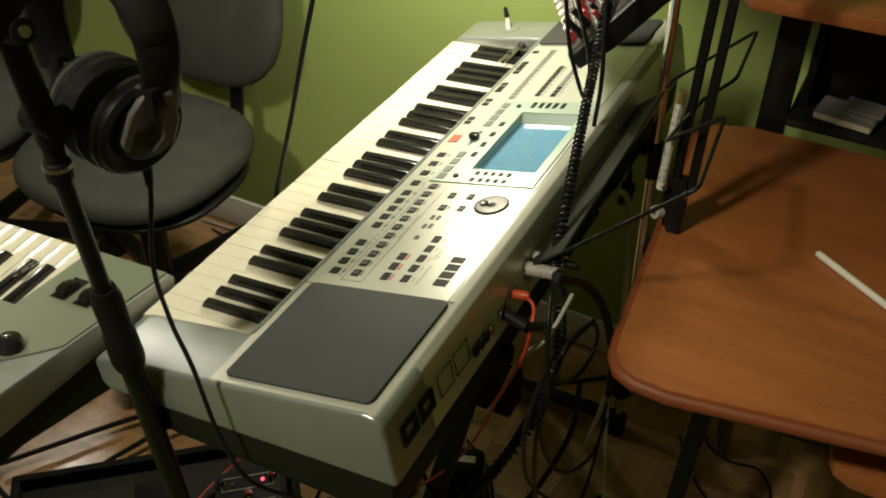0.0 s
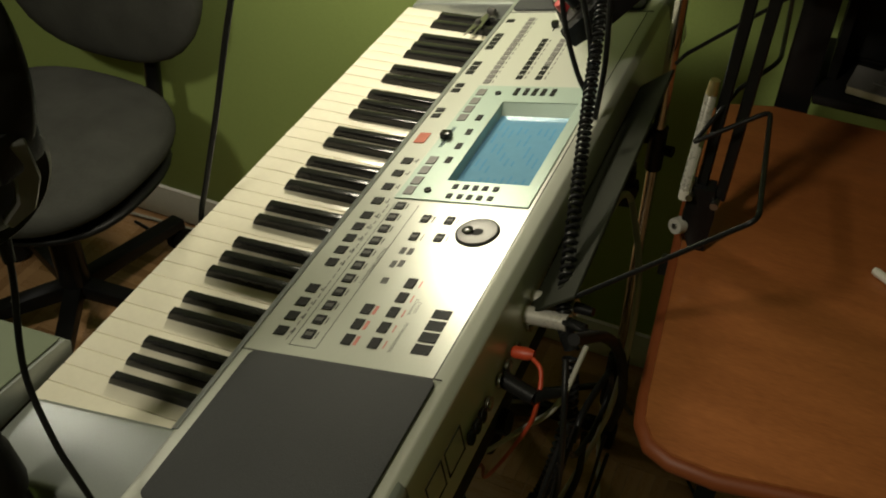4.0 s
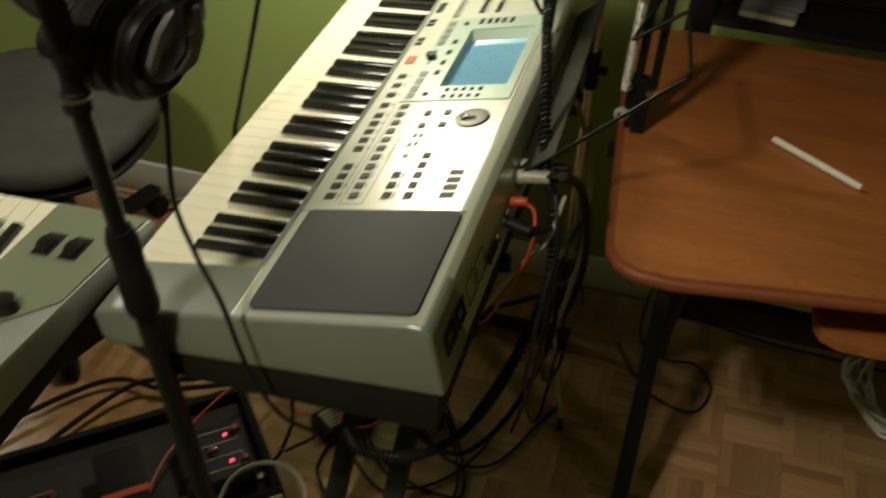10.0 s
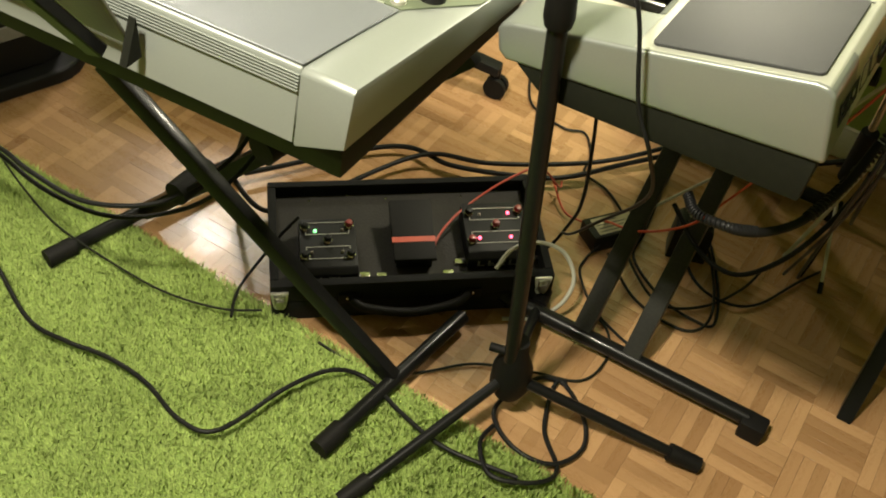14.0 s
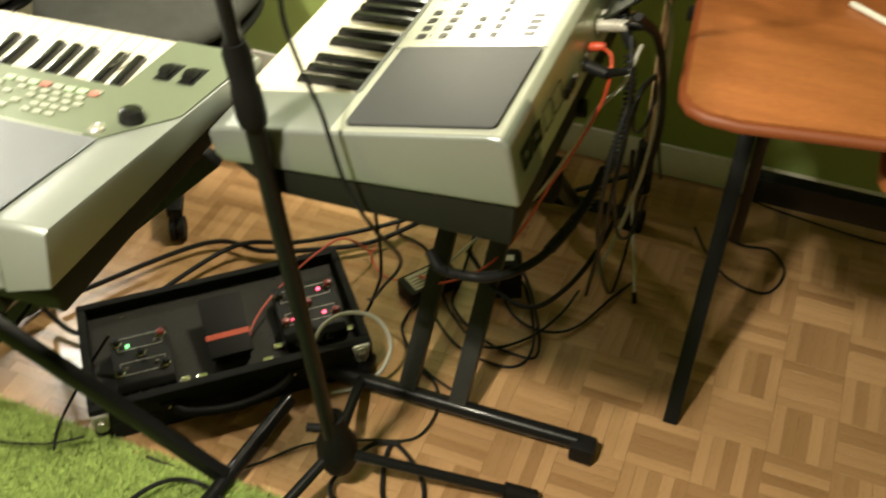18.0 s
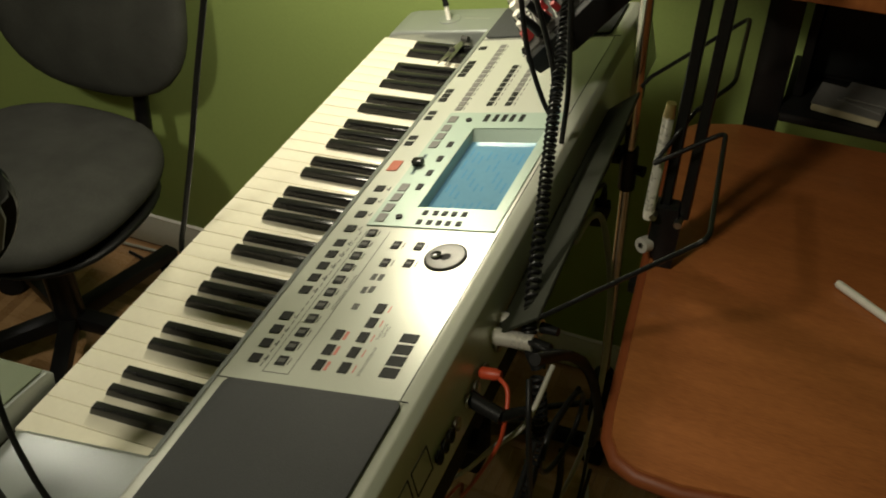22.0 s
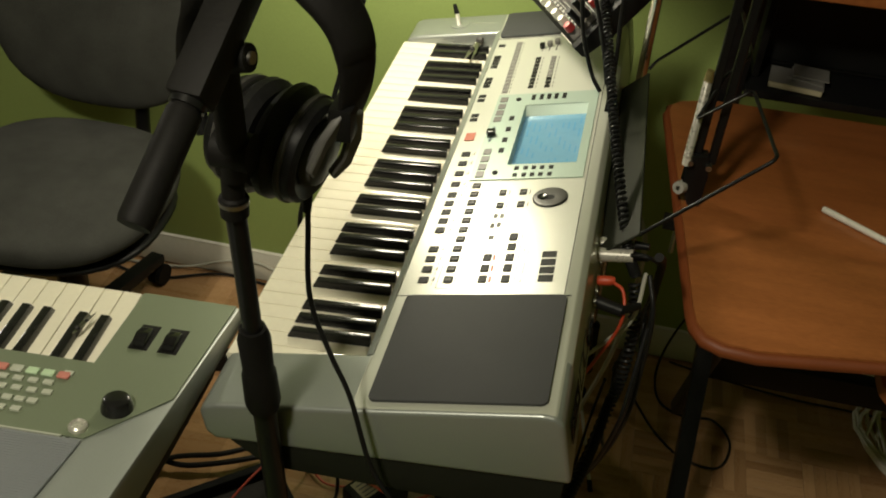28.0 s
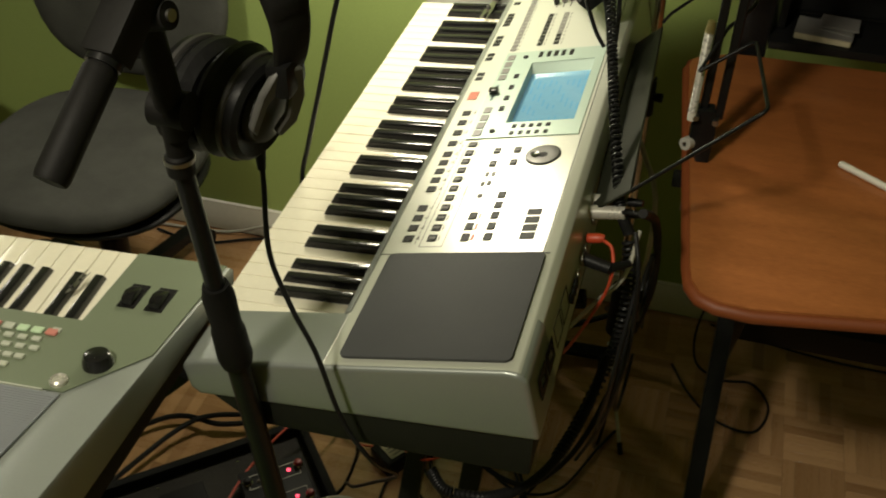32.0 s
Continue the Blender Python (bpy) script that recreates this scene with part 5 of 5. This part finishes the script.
cable("instrument_cable", [(-0.47, -0.03, 0.33), (-0.55, 0.02, 0.16), (-0.611, 0.079, 0.05), (-0.531, 0.069, 0.02), (-0.47, 0.135, 0.02), (-0.43, 0.249, 0.03), (-0.354, 0.392, 0.04), (-0.231, 0.44, 0.05), (-0.1, 0.54, 0.05), (-0.01, 0.619, 0.06), (0.079, 0.721, 0.08)], 0.0055, K, "thick black cable running behind the pedal case")
cable("instrument_cable", [(-0.62, 0.12, 0.03), (-0.434, 0.383, 0.025), (-0.301, 0.405, 0.03), (-0.19, 0.455, 0.03), (-0.092, 0.52, 0.03), (-0.002, 0.63, 0.04), (0.10, 0.74, 0.06)], 0.0055, K, "thick black cable running behind the pedal case")
cable("hanging_cable", [(-0.95, -0.27, 0.22), (-0.778, -0.293, 0.30), (-0.695, -0.298, 0.295), (-0.591, -0.289, 0.285), (-0.505, -0.241, 0.29), (-0.459, -0.187, 0.31), (-0.42, -0.10, 0.36), (-0.38, -0.06, 0.5), (-0.37, -0.10, 0.70)], 0.0042, K, "black cable hanging from the second keyboard")
cable("hanging_cable", [(-0.98, -0.25, 0.2), (-0.819, -0.272, 0.25), (-0.703, -0.28, 0.24), (-0.591, -0.264, 0.235), (-0.514, -0.214, 0.24), (-0.45, -0.15, 0.27), (-0.41, -0.07, 0.34), (-0.36, -0.07, 0.5), (-0.35, -0.12, 0.70)], 0.0042, K, "black cable hanging from the second keyboard")
cable("case_cable", [(-0.387, -0.19, 0.045), (-0.417, -0.147, 0.03), (-0.439, -0.096, 0.02), (-0.42, -0.02, 0.08), (-0.40, 0.02, 0.12)], 0.003, K, "black cable leaving the case")
cable("power_cable", [(-0.331, 0.814, 0.006), (-0.274, 0.724, 0.006), (-0.178, 0.696, 0.006), (-0.128, 0.71, 0.006), (-0.083, 0.648, 0.006), (-0.068, 0.591, 0.006), (-0.005, 0.572, 0.006), (0.06, 0.52, 0.01), (0.09, 0.47, 0.02)], 0.003, K, "black power cable on the parquet")
cable("power_cable", [(0.084, 0.705, 0.006), (0.114, 0.514, 0.006), (0.128, 0.426, 0.006), (0.218, 0.362, 0.006), (0.295, 0.348, 0.006), (0.329, 0.364, 0.006), (0.299, 0.457, 0.006), (0.228, 0.577, 0.006), (0.156, 0.628, 0.006)], 0.003, K, "black power cable on the parquet under the stand")
cable("power_cable", [(0.192, 0.511, 0.012), (0.256, 0.444, 0.006), (0.324, 0.422, 0.012), (0.38, 0.462, 0.006), (0.426, 0.568, 0.006), (0.455, 0.627, 0.006)], 0.003, K, "black power cable on the parquet under the stand")
cable("power_cable", [(0.06, 0.40, 0.02), (0.05, 0.36, 0.006), (0.06, 0.319, 0.006), (0.121, 0.257, 0.006), (0.19, 0.225, 0.006), (0.23, 0.215, 0.006)], 0.0028, K, "black power cable of the small adapter")
cable("floor_loop", [(0.357, 0.563, 0.006), (0.34, 0.474, 0.012), (0.294, 0.392, 0.006), (0.222, 0.34, 0.012), (0.134, 0.40, 0.012), (0.077, 0.473, 0.012)], 0.003, K, "black cable curling over the parquet")
cable("floor_loop", [(0.084, 0.391, 0.02), (0.181, 0.325, 0.006), (0.291, 0.315, 0.006), (0.315, 0.382, 0.014), (0.25, 0.525, 0.014), (0.18, 0.577, 0.014)], 0.003, K, "black cable curling over the parquet")
cable("orange_cable", [(-0.102, 0.5, 0.03), (-0.042, 0.449, 0.012), (0.02, 0.455, 0.012), (0.05, 0.44, 0.05), (0.15, 0.30, 0.20), (0.226, 0.319, 0.25), (0.26, 0.397, 0.27), (0.34, 0.30, 0.50), (0.38, 0.205, 0.62), (0.42, 0.187, 0.736), (0.43, 0.18, 0.79), (0.425, 0.20, 0.812), (0.412, 0.211, 0.815)], 0.0023, O, "thin orange cable from the keyboard's rear socket")
cable("white_cable", [(0.452, 0.26, 0.80), (0.444, 0.205, 0.77), (0.412, 0.2, 0.72), (0.345, 0.31, 0.52), (0.285, 0.39, 0.37), (0.229, 0.45, 0.278), (0.146, 0.452, 0.157), (0.085, 0.46, 0.06)], 0.0028, G, "pale grey cable running down under the keyboard")
for pts in ([(0.462, 0.179, 0.78), (0.455, 0.14, 0.713), (0.45, 0.141, 0.638), (0.437, 0.235, 0.45), (0.423, 0.516, 0.073), (0.43, 0.565, 0.058), (0.44, 0.578, 0.186), (0.45, 0.546, 0.336)],
            [(0.465, 0.182, 0.739), (0.46, 0.166, 0.671), (0.458, 0.193, 0.592), (0.456, 0.266, 0.469), (0.458, 0.353, 0.371), (0.46, 0.465, 0.298), (0.465, 0.499, 0.353)],
            [(0.468, 0.185, 0.747), (0.468, 0.214, 0.764), (0.472, 0.293, 0.734), (0.472, 0.334, 0.675), (0.47, 0.296, 0.65), (0.468, 0.216, 0.693), (0.466, 0.187, 0.741), (0.468, 0.223, 0.755), (0.472, 0.303, 0.731)],
            [(0.45, 0.182, 0.858), (0.462, 0.152, 0.819), (0.465, 0.162, 0.716), (0.46, 0.157, 0.636), (0.44, 0.235, 0.451), (0.4, 0.404, 0.163)],
            [(0.41, 0.27, 0.815), (0.45, 0.24, 0.84), (0.472, 0.30, 0.78), (0.475, 0.36, 0.69), (0.472, 0.435, 0.572), (0.47, 0.535, 0.424), (0.47, 0.646, 0.281)]):
    cable("patch_cable", pts, 0.003, K, "black cable hanging in a tangle behind the keyboard")
cable("thick_hose", [(0.438, 0.19, 0.64), (0.425, 0.12, 0.606), (0.404, 0.05, 0.594), (0.38, 0.0, 0.596), (0.345, -0.036, 0.60), (0.30, -0.042, 0.599)], 0.0062, M["rubber"], "thick black cable sweeping under the keyboard")
cable("thick_hose", [(0.45, 0.36, 0.55), (0.45, 0.35, 0.46), (0.42, 0.30, 0.36), (0.38, 0.27, 0.29), (0.33, 0.27, 0.235), (0.26, 0.30, 0.22), (0.18, 0.36, 0.24)], 0.0045, M["rubber"], "thick black cable sweeping under the keyboard")
cable("thick_lead", [(0.455, 0.178, 0.889), (0.468, 0.256, 0.824), (0.475, 0.331, 0.73), (0.478, 0.381, 0.64), (0.475, 0.433, 0.542), (0.46, 0.505, 0.402)], 0.0058, M["rubber"], "thick black lead arching from the plugs to the floor")
cable("desk_cable", [(0.64, 0.80, 0.42), (0.60, 0.93, 0.15), (0.585, 0.95, 0.01), (0.596, 0.862, 0.006), (0.651, 0.829, 0.006), (0.713, 0.834, 0.006), (0.749, 0.775, 0.006), (0.722, 0.7, 0.006), (0.647, 0.71, 0.006), (0.587, 0.764, 0.012), (0.544, 0.847, 0.006)], 0.0028, K, "thin black cable looping on the floor under the desk")
cable("desk_cable", [(0.614, 0.995, 0.006), (0.728, 0.97, 0.006), (0.888, 0.95, 0.006), (1.037, 0.946, 0.006), (1.3, 0.93, 0.006)], 0.0025, K, "thin black cable along the floor under the desk")
cable("headphone_cable", [(0.113, -0.062, 1.055), (0.114, -0.066, 1.03), (0.122, -0.088, 0.965), (0.146, -0.102, 0.911), (0.168, -0.106, 0.86), (0.192, -0.108, 0.765), (0.22, -0.10, 0.70), (0.21, 0.0, 0.55), (0.12, 0.12, 0.35), (0.06, 0.20, 0.22), (0.03, 0.24, 0.17)], 0.0027, K, "thin black headphone cable hanging past the keyboard")
cable("wall_lead", [(-0.75, 0.962, 0.006), (-0.62, 0.942, 0.006), (-0.483, 0.997, 0.006), (-0.359, 0.992, 0.006), (-0.241, 0.972, 0.006), (-0.20, 0.997, 0.06), (-0.19, 1.002, 0.12)], 0.0034, K, "black lead lying along the baseboard")
cable("grey_lead", [(-0.80, 0.982, 0.006), (-0.62, 0.992, 0.006), (-0.544, 1.000, 0.015), (-0.459, 1.002, 0.048), (-0.377, 1.002, 0.059), (-0.285, 0.992, 0.03), (-0.15, 0.962, 0.006), (0.1, 0.982, 0.006)], 0.004, G, "grey lead arching against the baseboard")
cable("grey_loop", [(-0.044, 0.141, 0.11), (-0.035, 0.179, 0.135), (0.0, 0.21, 0.15), (0.044, 0.235, 0.13), (0.079, 0.223, 0.09), (0.077, 0.189, 0.05), (0.041, 0.16, 0.012), (-0.007, 0.128, 0.006)], 0.004, G, "pale grey cable looping out of the pedal case")
cable("red_lead", [(-0.167, 0.124, 0.094), (-0.175, 0.15, 0.10), (-0.178, 0.206, 0.104), (-0.166, 0.272, 0.113), (-0.134, 0.335, 0.138), (-0.10, 0.40, 0.14), (-0.08, 0.48, 0.04), (-0.09, 0.52, 0.02)], 0.0024, R, "red cable plugged into the rocker pedal")
rp = thing("red_plug", "coral red angled plug beside the rocker pedal", "plug")
part("body", rod((-0.166, 0.122, 0.074), (-0.167, 0.124, 0.096), 0.0058, 0.0045, 16), M["redcable"], rp)
part("stem", rod((-0.179, 0.116, 0.081), (-0.164, 0.122, 0.081), 0.0045, seg=14), M["redcable"], rp)
for pts in ([(0.352, 0.545, 0.895), (0.336, 0.55, 0.918), (0.316, 0.55, 0.973), (0.306, 0.55, 1.028), (0.299, 0.55, 1.077), (0.292, 0.57, 1.16), (0.29, 0.605, 1.275)],
            [(0.36, 0.53, 0.915), (0.347, 0.55, 0.957), (0.335, 0.55, 0.999), (0.322, 0.55, 1.039), (0.314, 0.55, 1.08), (0.307, 0.57, 1.16), (0.302, 0.60, 1.275)],
            [(0.366, 0.545, 0.865), (0.367, 0.55, 0.933), (0.363, 0.55, 1.004), (0.358, 0.55, 1.087), (0.34, 0.565, 1.18), (0.33, 0.59, 1.275)]):
    cable("mixer_cable", pts, 0.0032, K, "black cable hanging down across the mixer")

cable("arched_cable", [(0.405, 0.50, 0.76), (0.408, 0.56, 0.755), (0.414, 0.605, 0.72), (0.437, 0.56, 0.70), (0.447, 0.53, 0.70), (0.46, 0.49, 0.68), (0.462, 0.50, 0.58), (0.45, 0.54, 0.40), (0.42, 0.60, 0.2), (0.38, 0.62, 0.01)], 0.0042, G, "grey cable arching out behind the keyboard")
plug = thing("adapter_plug", "black plug hanging on a thin cable behind the keyboard", "plug")
part("body", box(-0.011, 0.011, -0.009, 0.009, -0.02, 0.02, 0.003, 2, m=pose(0.402, 0.643, 0.70, 12, 6, 20)), M["black"], plug)
part("boot", rod((0.404, 0.641, 0.72), (0.407, 0.632, 0.745), 0.006, 0.0035), M["rubber"], plug)
cable("plug_lead", [(0.407, 0.632, 0.745), (0.409, 0.61, 0.772), (0.404, 0.57, 0.782), (0.399, 0.53, 0.77)], 0.0028, K, "thin black lead of the hanging plug")

# coil of white cable on the floor under the desk
wc = []
for k in range(140):
    a = k * 0.33
    r = 0.116 + 0.016 * math.sin(k * 0.37) + 0.006 * math.sin(k * 1.7)
    wc.append(Vector((1.152 + r * math.cos(a) + 0.012 * math.sin(k * 0.05), 0.885 + 1.2 * r * math.sin(a), 0.008 + 0.03 * (k / 140) + 0.006 * math.sin(k * 0.9))))
tagged(part("cable_coil", tube(wc, 0.0042, 6), M["white"]), "coil of white cable lying on the parquet", "cable")

# plugs at the keyboard's back
pg = thing("jack_plugs", "pair of chrome jack plugs in the keyboard's rear sockets", "plug")
pg.name = "jack_plug_pair"
for v in (0.262, 0.286):
    jb = part("barrel", rod((0.385, v, 0.815), (0.432, v - 0.006, 0.827), 0.0092, 0.0085, 18), M["latchmetal"], pg)
    part("boot", rod((0.431, v - 0.006, 0.827), (0.45, v - 0.01, 0.831), 0.0062, 0.0045), M["black"], jb)
op = thing("orange_plug", "orange plug in the keyboard's rear socket", "plug")
part("body", lathe([(0, 0), (0.005, 0), (0.0062, 0.003), (0.0062, 0.016), (0.0042, 0.022), (0, 0.022)], 18, m=Matrix.Translation((0.392, 0.213, 0.812)) @ pose(0, 0, 0, 0, 78, 0)), M["orange"], op)
bp = thing("black_plug", "black angled plug below the orange one", "plug")
part("body", rod((0.392, 0.188, 0.80), (0.428, 0.178, 0.80), 0.0085, 0.0075, 18), M["black"], bp)
part("boot", rod((0.426, 0.179, 0.80), (0.448, 0.20, 0.795), 0.0062, 0.0045), M["black"], bp)

# power adapter and strip
ad = thing("power_adapter", "black power adapter with a pale label on the floor", "adapter", pose(0.062, 0.455, 0, 0, 0, 55))
part("body", box(-0.06, 0.06, -0.03, 0.03, 0.0, 0.042, 0.006, 2), M["black"], ad)
part("label", box(-0.045, 0.045, -0.022, 0.022, 0.042, 0.0428), M["paper"], ad, "pale printed label")
for k in range(4):
    part("print_mark", box(-0.04, 0.01 + 0.008 * (k % 3), -0.017 + k * 0.009, -0.0145 + k * 0.009, 0.0428, 0.0432), M["print"], ad)
bx = thing("cable_box", "small upright black adapter with a white label among the cables", "adapter", pose(0.205, 0.513, 0.0, 0, 0, 20))
part("body", prism([(-0.04, 0), (0.04, 0), (0.037, 0.085), (0.028, 0.095), (-0.03, 0.095), (-0.038, 0.085)], -0.026, 0.026, "y", 0.003, 2), M["black"], bx)
part("label", box(-0.014, 0.02, -0.01, 0.006, 0.095, 0.0955), M["white"], bx, "small white printed label")


# small clips left on the keys
def clip(m, label):
    c = thing("metal_clip", label, "clip", m)
    part("blade", prism([(0, 0), (0.012, 0.004), (0.055, 0.003), (0.085, 0), (0.055, -0.004), (0.012, -0.005)], 0, 0.0016, "z"), M["steel"], c)
    part("blade", prism([(0.03, 0.004), (0.06, 0.010), (0.088, 0.012), (0.06, 0.006), (0.03, 0.001)], 0.0018, 0.0034, "z"), M["steel"], c)
    part("spring", rod((0.02, -0.004, 0.004), (0.02, 0.005, 0.004), 0.004), M["covergrey"], c)
    part("stud", lathe([(0, 0), (0.004, 0), (0.003, 0.004), (0, 0.005)], 12), M["covergrey"], c, m=Matrix.Translation((0.05, 0.0, 0.002)))


clip(KORG @ KEYBED @ pose(0.136, 0.862, 0.0135, 0, 0, 260) @ Matrix.Scale(1.2, 4), "open metal clip lying across the last keys")
clip(YM @ pose(-0.165, -0.10, 0.0145, 0, 0, 75) @ Matrix.Scale(0.5, 4), "small brass clip lying on a black key")

# ---- rug ----
rug = thing("rug", "bright green shaggy rug lying on the parquet", "rug")
RX0, RX1, RY0, RY1 = -1.55, 0.50, -1.35, -0.125
edge = []
for k in range(60):
    x = RX0 + (RX1 - RX0) * k / 59
    edge.append((x, RY1 + 0.008 * math.sin(k * 1.3) - 0.015 * (x > 0.3) * (x - 0.3)))
part("backing", slab([(RX0, RY0), (RX1, RY0)] + edge[::-1], 0.001, 0.012), M["rugbase"], rug)
rng = np.random.default_rng(4)
NEAR, FAR = 250000, 110000
N = NEAR + FAR
px = rng.uniform(RX0, RX1, N)
py = np.concatenate([rng.uniform(-0.80, RY1 + 0.012, NEAR), rng.uniform(RY0, -0.80, FAR)])
H0 = rng.uniform(0.011, 0.019, N)
clump = np.sin(px * 61 + 3 * np.sin(py * 37)) * np.cos(py * 53 + 2 * np.sin(px * 29))
ang = rng.uniform(0, 2 * math.pi, N) * 0.75 + 1.2 * clump
lean = rng.uniform(0.002, 0.010, N) * (1 + 0.4 * clump)
wd = rng.uniform(0.0008, 0.0015, N) * np.where(py < -0.80, 2.0, 1.0)
wa = rng.uniform(0, math.pi, N)
dx, dy = np.cos(wa) * wd, np.sin(wa) * wd
lx, ly = np.cos(ang) * lean, np.sin(ang) * lean
z0 = np.full(N, 0.008)
V = np.empty((N, 5, 3))
V[:, 0] = np.stack([px - dx, py - dy, z0], 1)
V[:, 1] = np.stack([px + dx, py + dy, z0], 1)
V[:, 2] = np.stack([px + lx * 0.4 + dx * 0.8, py + ly * 0.4 + dy * 0.8, z0 + H0 * 0.65], 1)
V[:, 3] = np.stack([px + lx * 0.4 - dx * 0.8, py + ly * 0.4 - dy * 0.8, z0 + H0 * 0.65], 1)
V[:, 4] = np.stack([px + lx, py + ly, z0 + H0 * 0.95], 1)
me = bpy.data.meshes.new("pile")
base = np.arange(N) * 5
quads = np.stack([base, base + 1, base + 2, base + 3], 1)
tris = np.stack([base + 3, base + 2, base + 4], 1)
me.from_pydata(V.reshape(-1, 3).tolist(), [], quads.tolist() + tris.tolist())
me.materials.append(M["rug"])
soft = np.stack([rng.uniform(-0.35, 0.35, N), rng.uniform(-0.35, 0.35, N), np.ones(N)], 1)
soft /= np.linalg.norm(soft, axis=1)[:, None]
for p in me.polygons:
    p.use_smooth = True
me.normals_split_custom_set_from_vertices(np.repeat(soft, 5, axis=0).tolist())
pile = new("pile", me)
pile.parent = rug
tagged(pile, kind="stuff")

# ---- parquet ----
S = 0.1165
NS = 5
sw = S / NS
strip = part("parquet_strip", box(-S / 2 + 0.0002, S / 2 - 0.0002, -sw / 2 + 0.00012, sw / 2 - 0.00012, -0.006, 0.0, 0.0003, 1), M["oak"], floor, m=Matrix.Translation((0.7, 0.5, 0)))
rest_v, rest_f = [], []
ix0, ix1 = int(X0 / S) - 1, int(X1 / S) + 1
iy0, iy1 = int(Y0 / S) - 1, int(Y1 / S) + 1
count = 0
strip_used = False
for i in range(ix0, ix1 + 1):
    for j in range(iy0, iy1 + 1):
        cx, cy = 0.025 + i * S, 0.012 + j * S
        if cx - S / 2 < X0 or cx + S / 2 > X1 or cy - S / 2 < Y0 or cy + S / 2 > Y1 + 0.05:
            continue
        near = 0.1 < cx < 1.0 and -0.05 < cy < 0.75
        for k in range(NS):
            o = (k - (NS - 1) / 2) * sw
            lift = random.uniform(-0.0002, 0.0001)
            across = (i + j) % 2
            x, y = (cx, cy + o) if across else (cx + o, cy)
            if near and count < 290:
                mm = Matrix.Translation((x, y, lift)) @ (Matrix.Identity(4) if across else Matrix.Rotation(radians(90), 4, "Z"))
                if not strip_used:
                    strip.matrix_basis = mm
                    strip_used = True
                else:
                    again(strip, mm, floor)
                count += 1
            else:
                a, b = (S / 2 - 0.0002, sw / 2 - 0.00012) if across else (sw / 2 - 0.00012, S / 2 - 0.0002)
                n = len(rest_v)
                for zz in (-0.006, lift):
                    rest_v += [(x - a, y - b, zz), (x + a, y - b, zz), (x + a, y + b, zz), (x - a, y + b, zz)]
                rest_f += [(n + 4, n + 5, n + 6, n + 7)] + [(n + q, n + (q + 1) % 4, n + 4 + (q + 1) % 4, n + 4 + q) for q in range(4)]
me = bpy.data.meshes.new("parquet_field")
me.from_pydata(rest_v, [], rest_f)
me.materials.append(M["oak"])
ob = new("parquet_field", me)
ob.parent = floor
tagged(ob, kind="stuff")
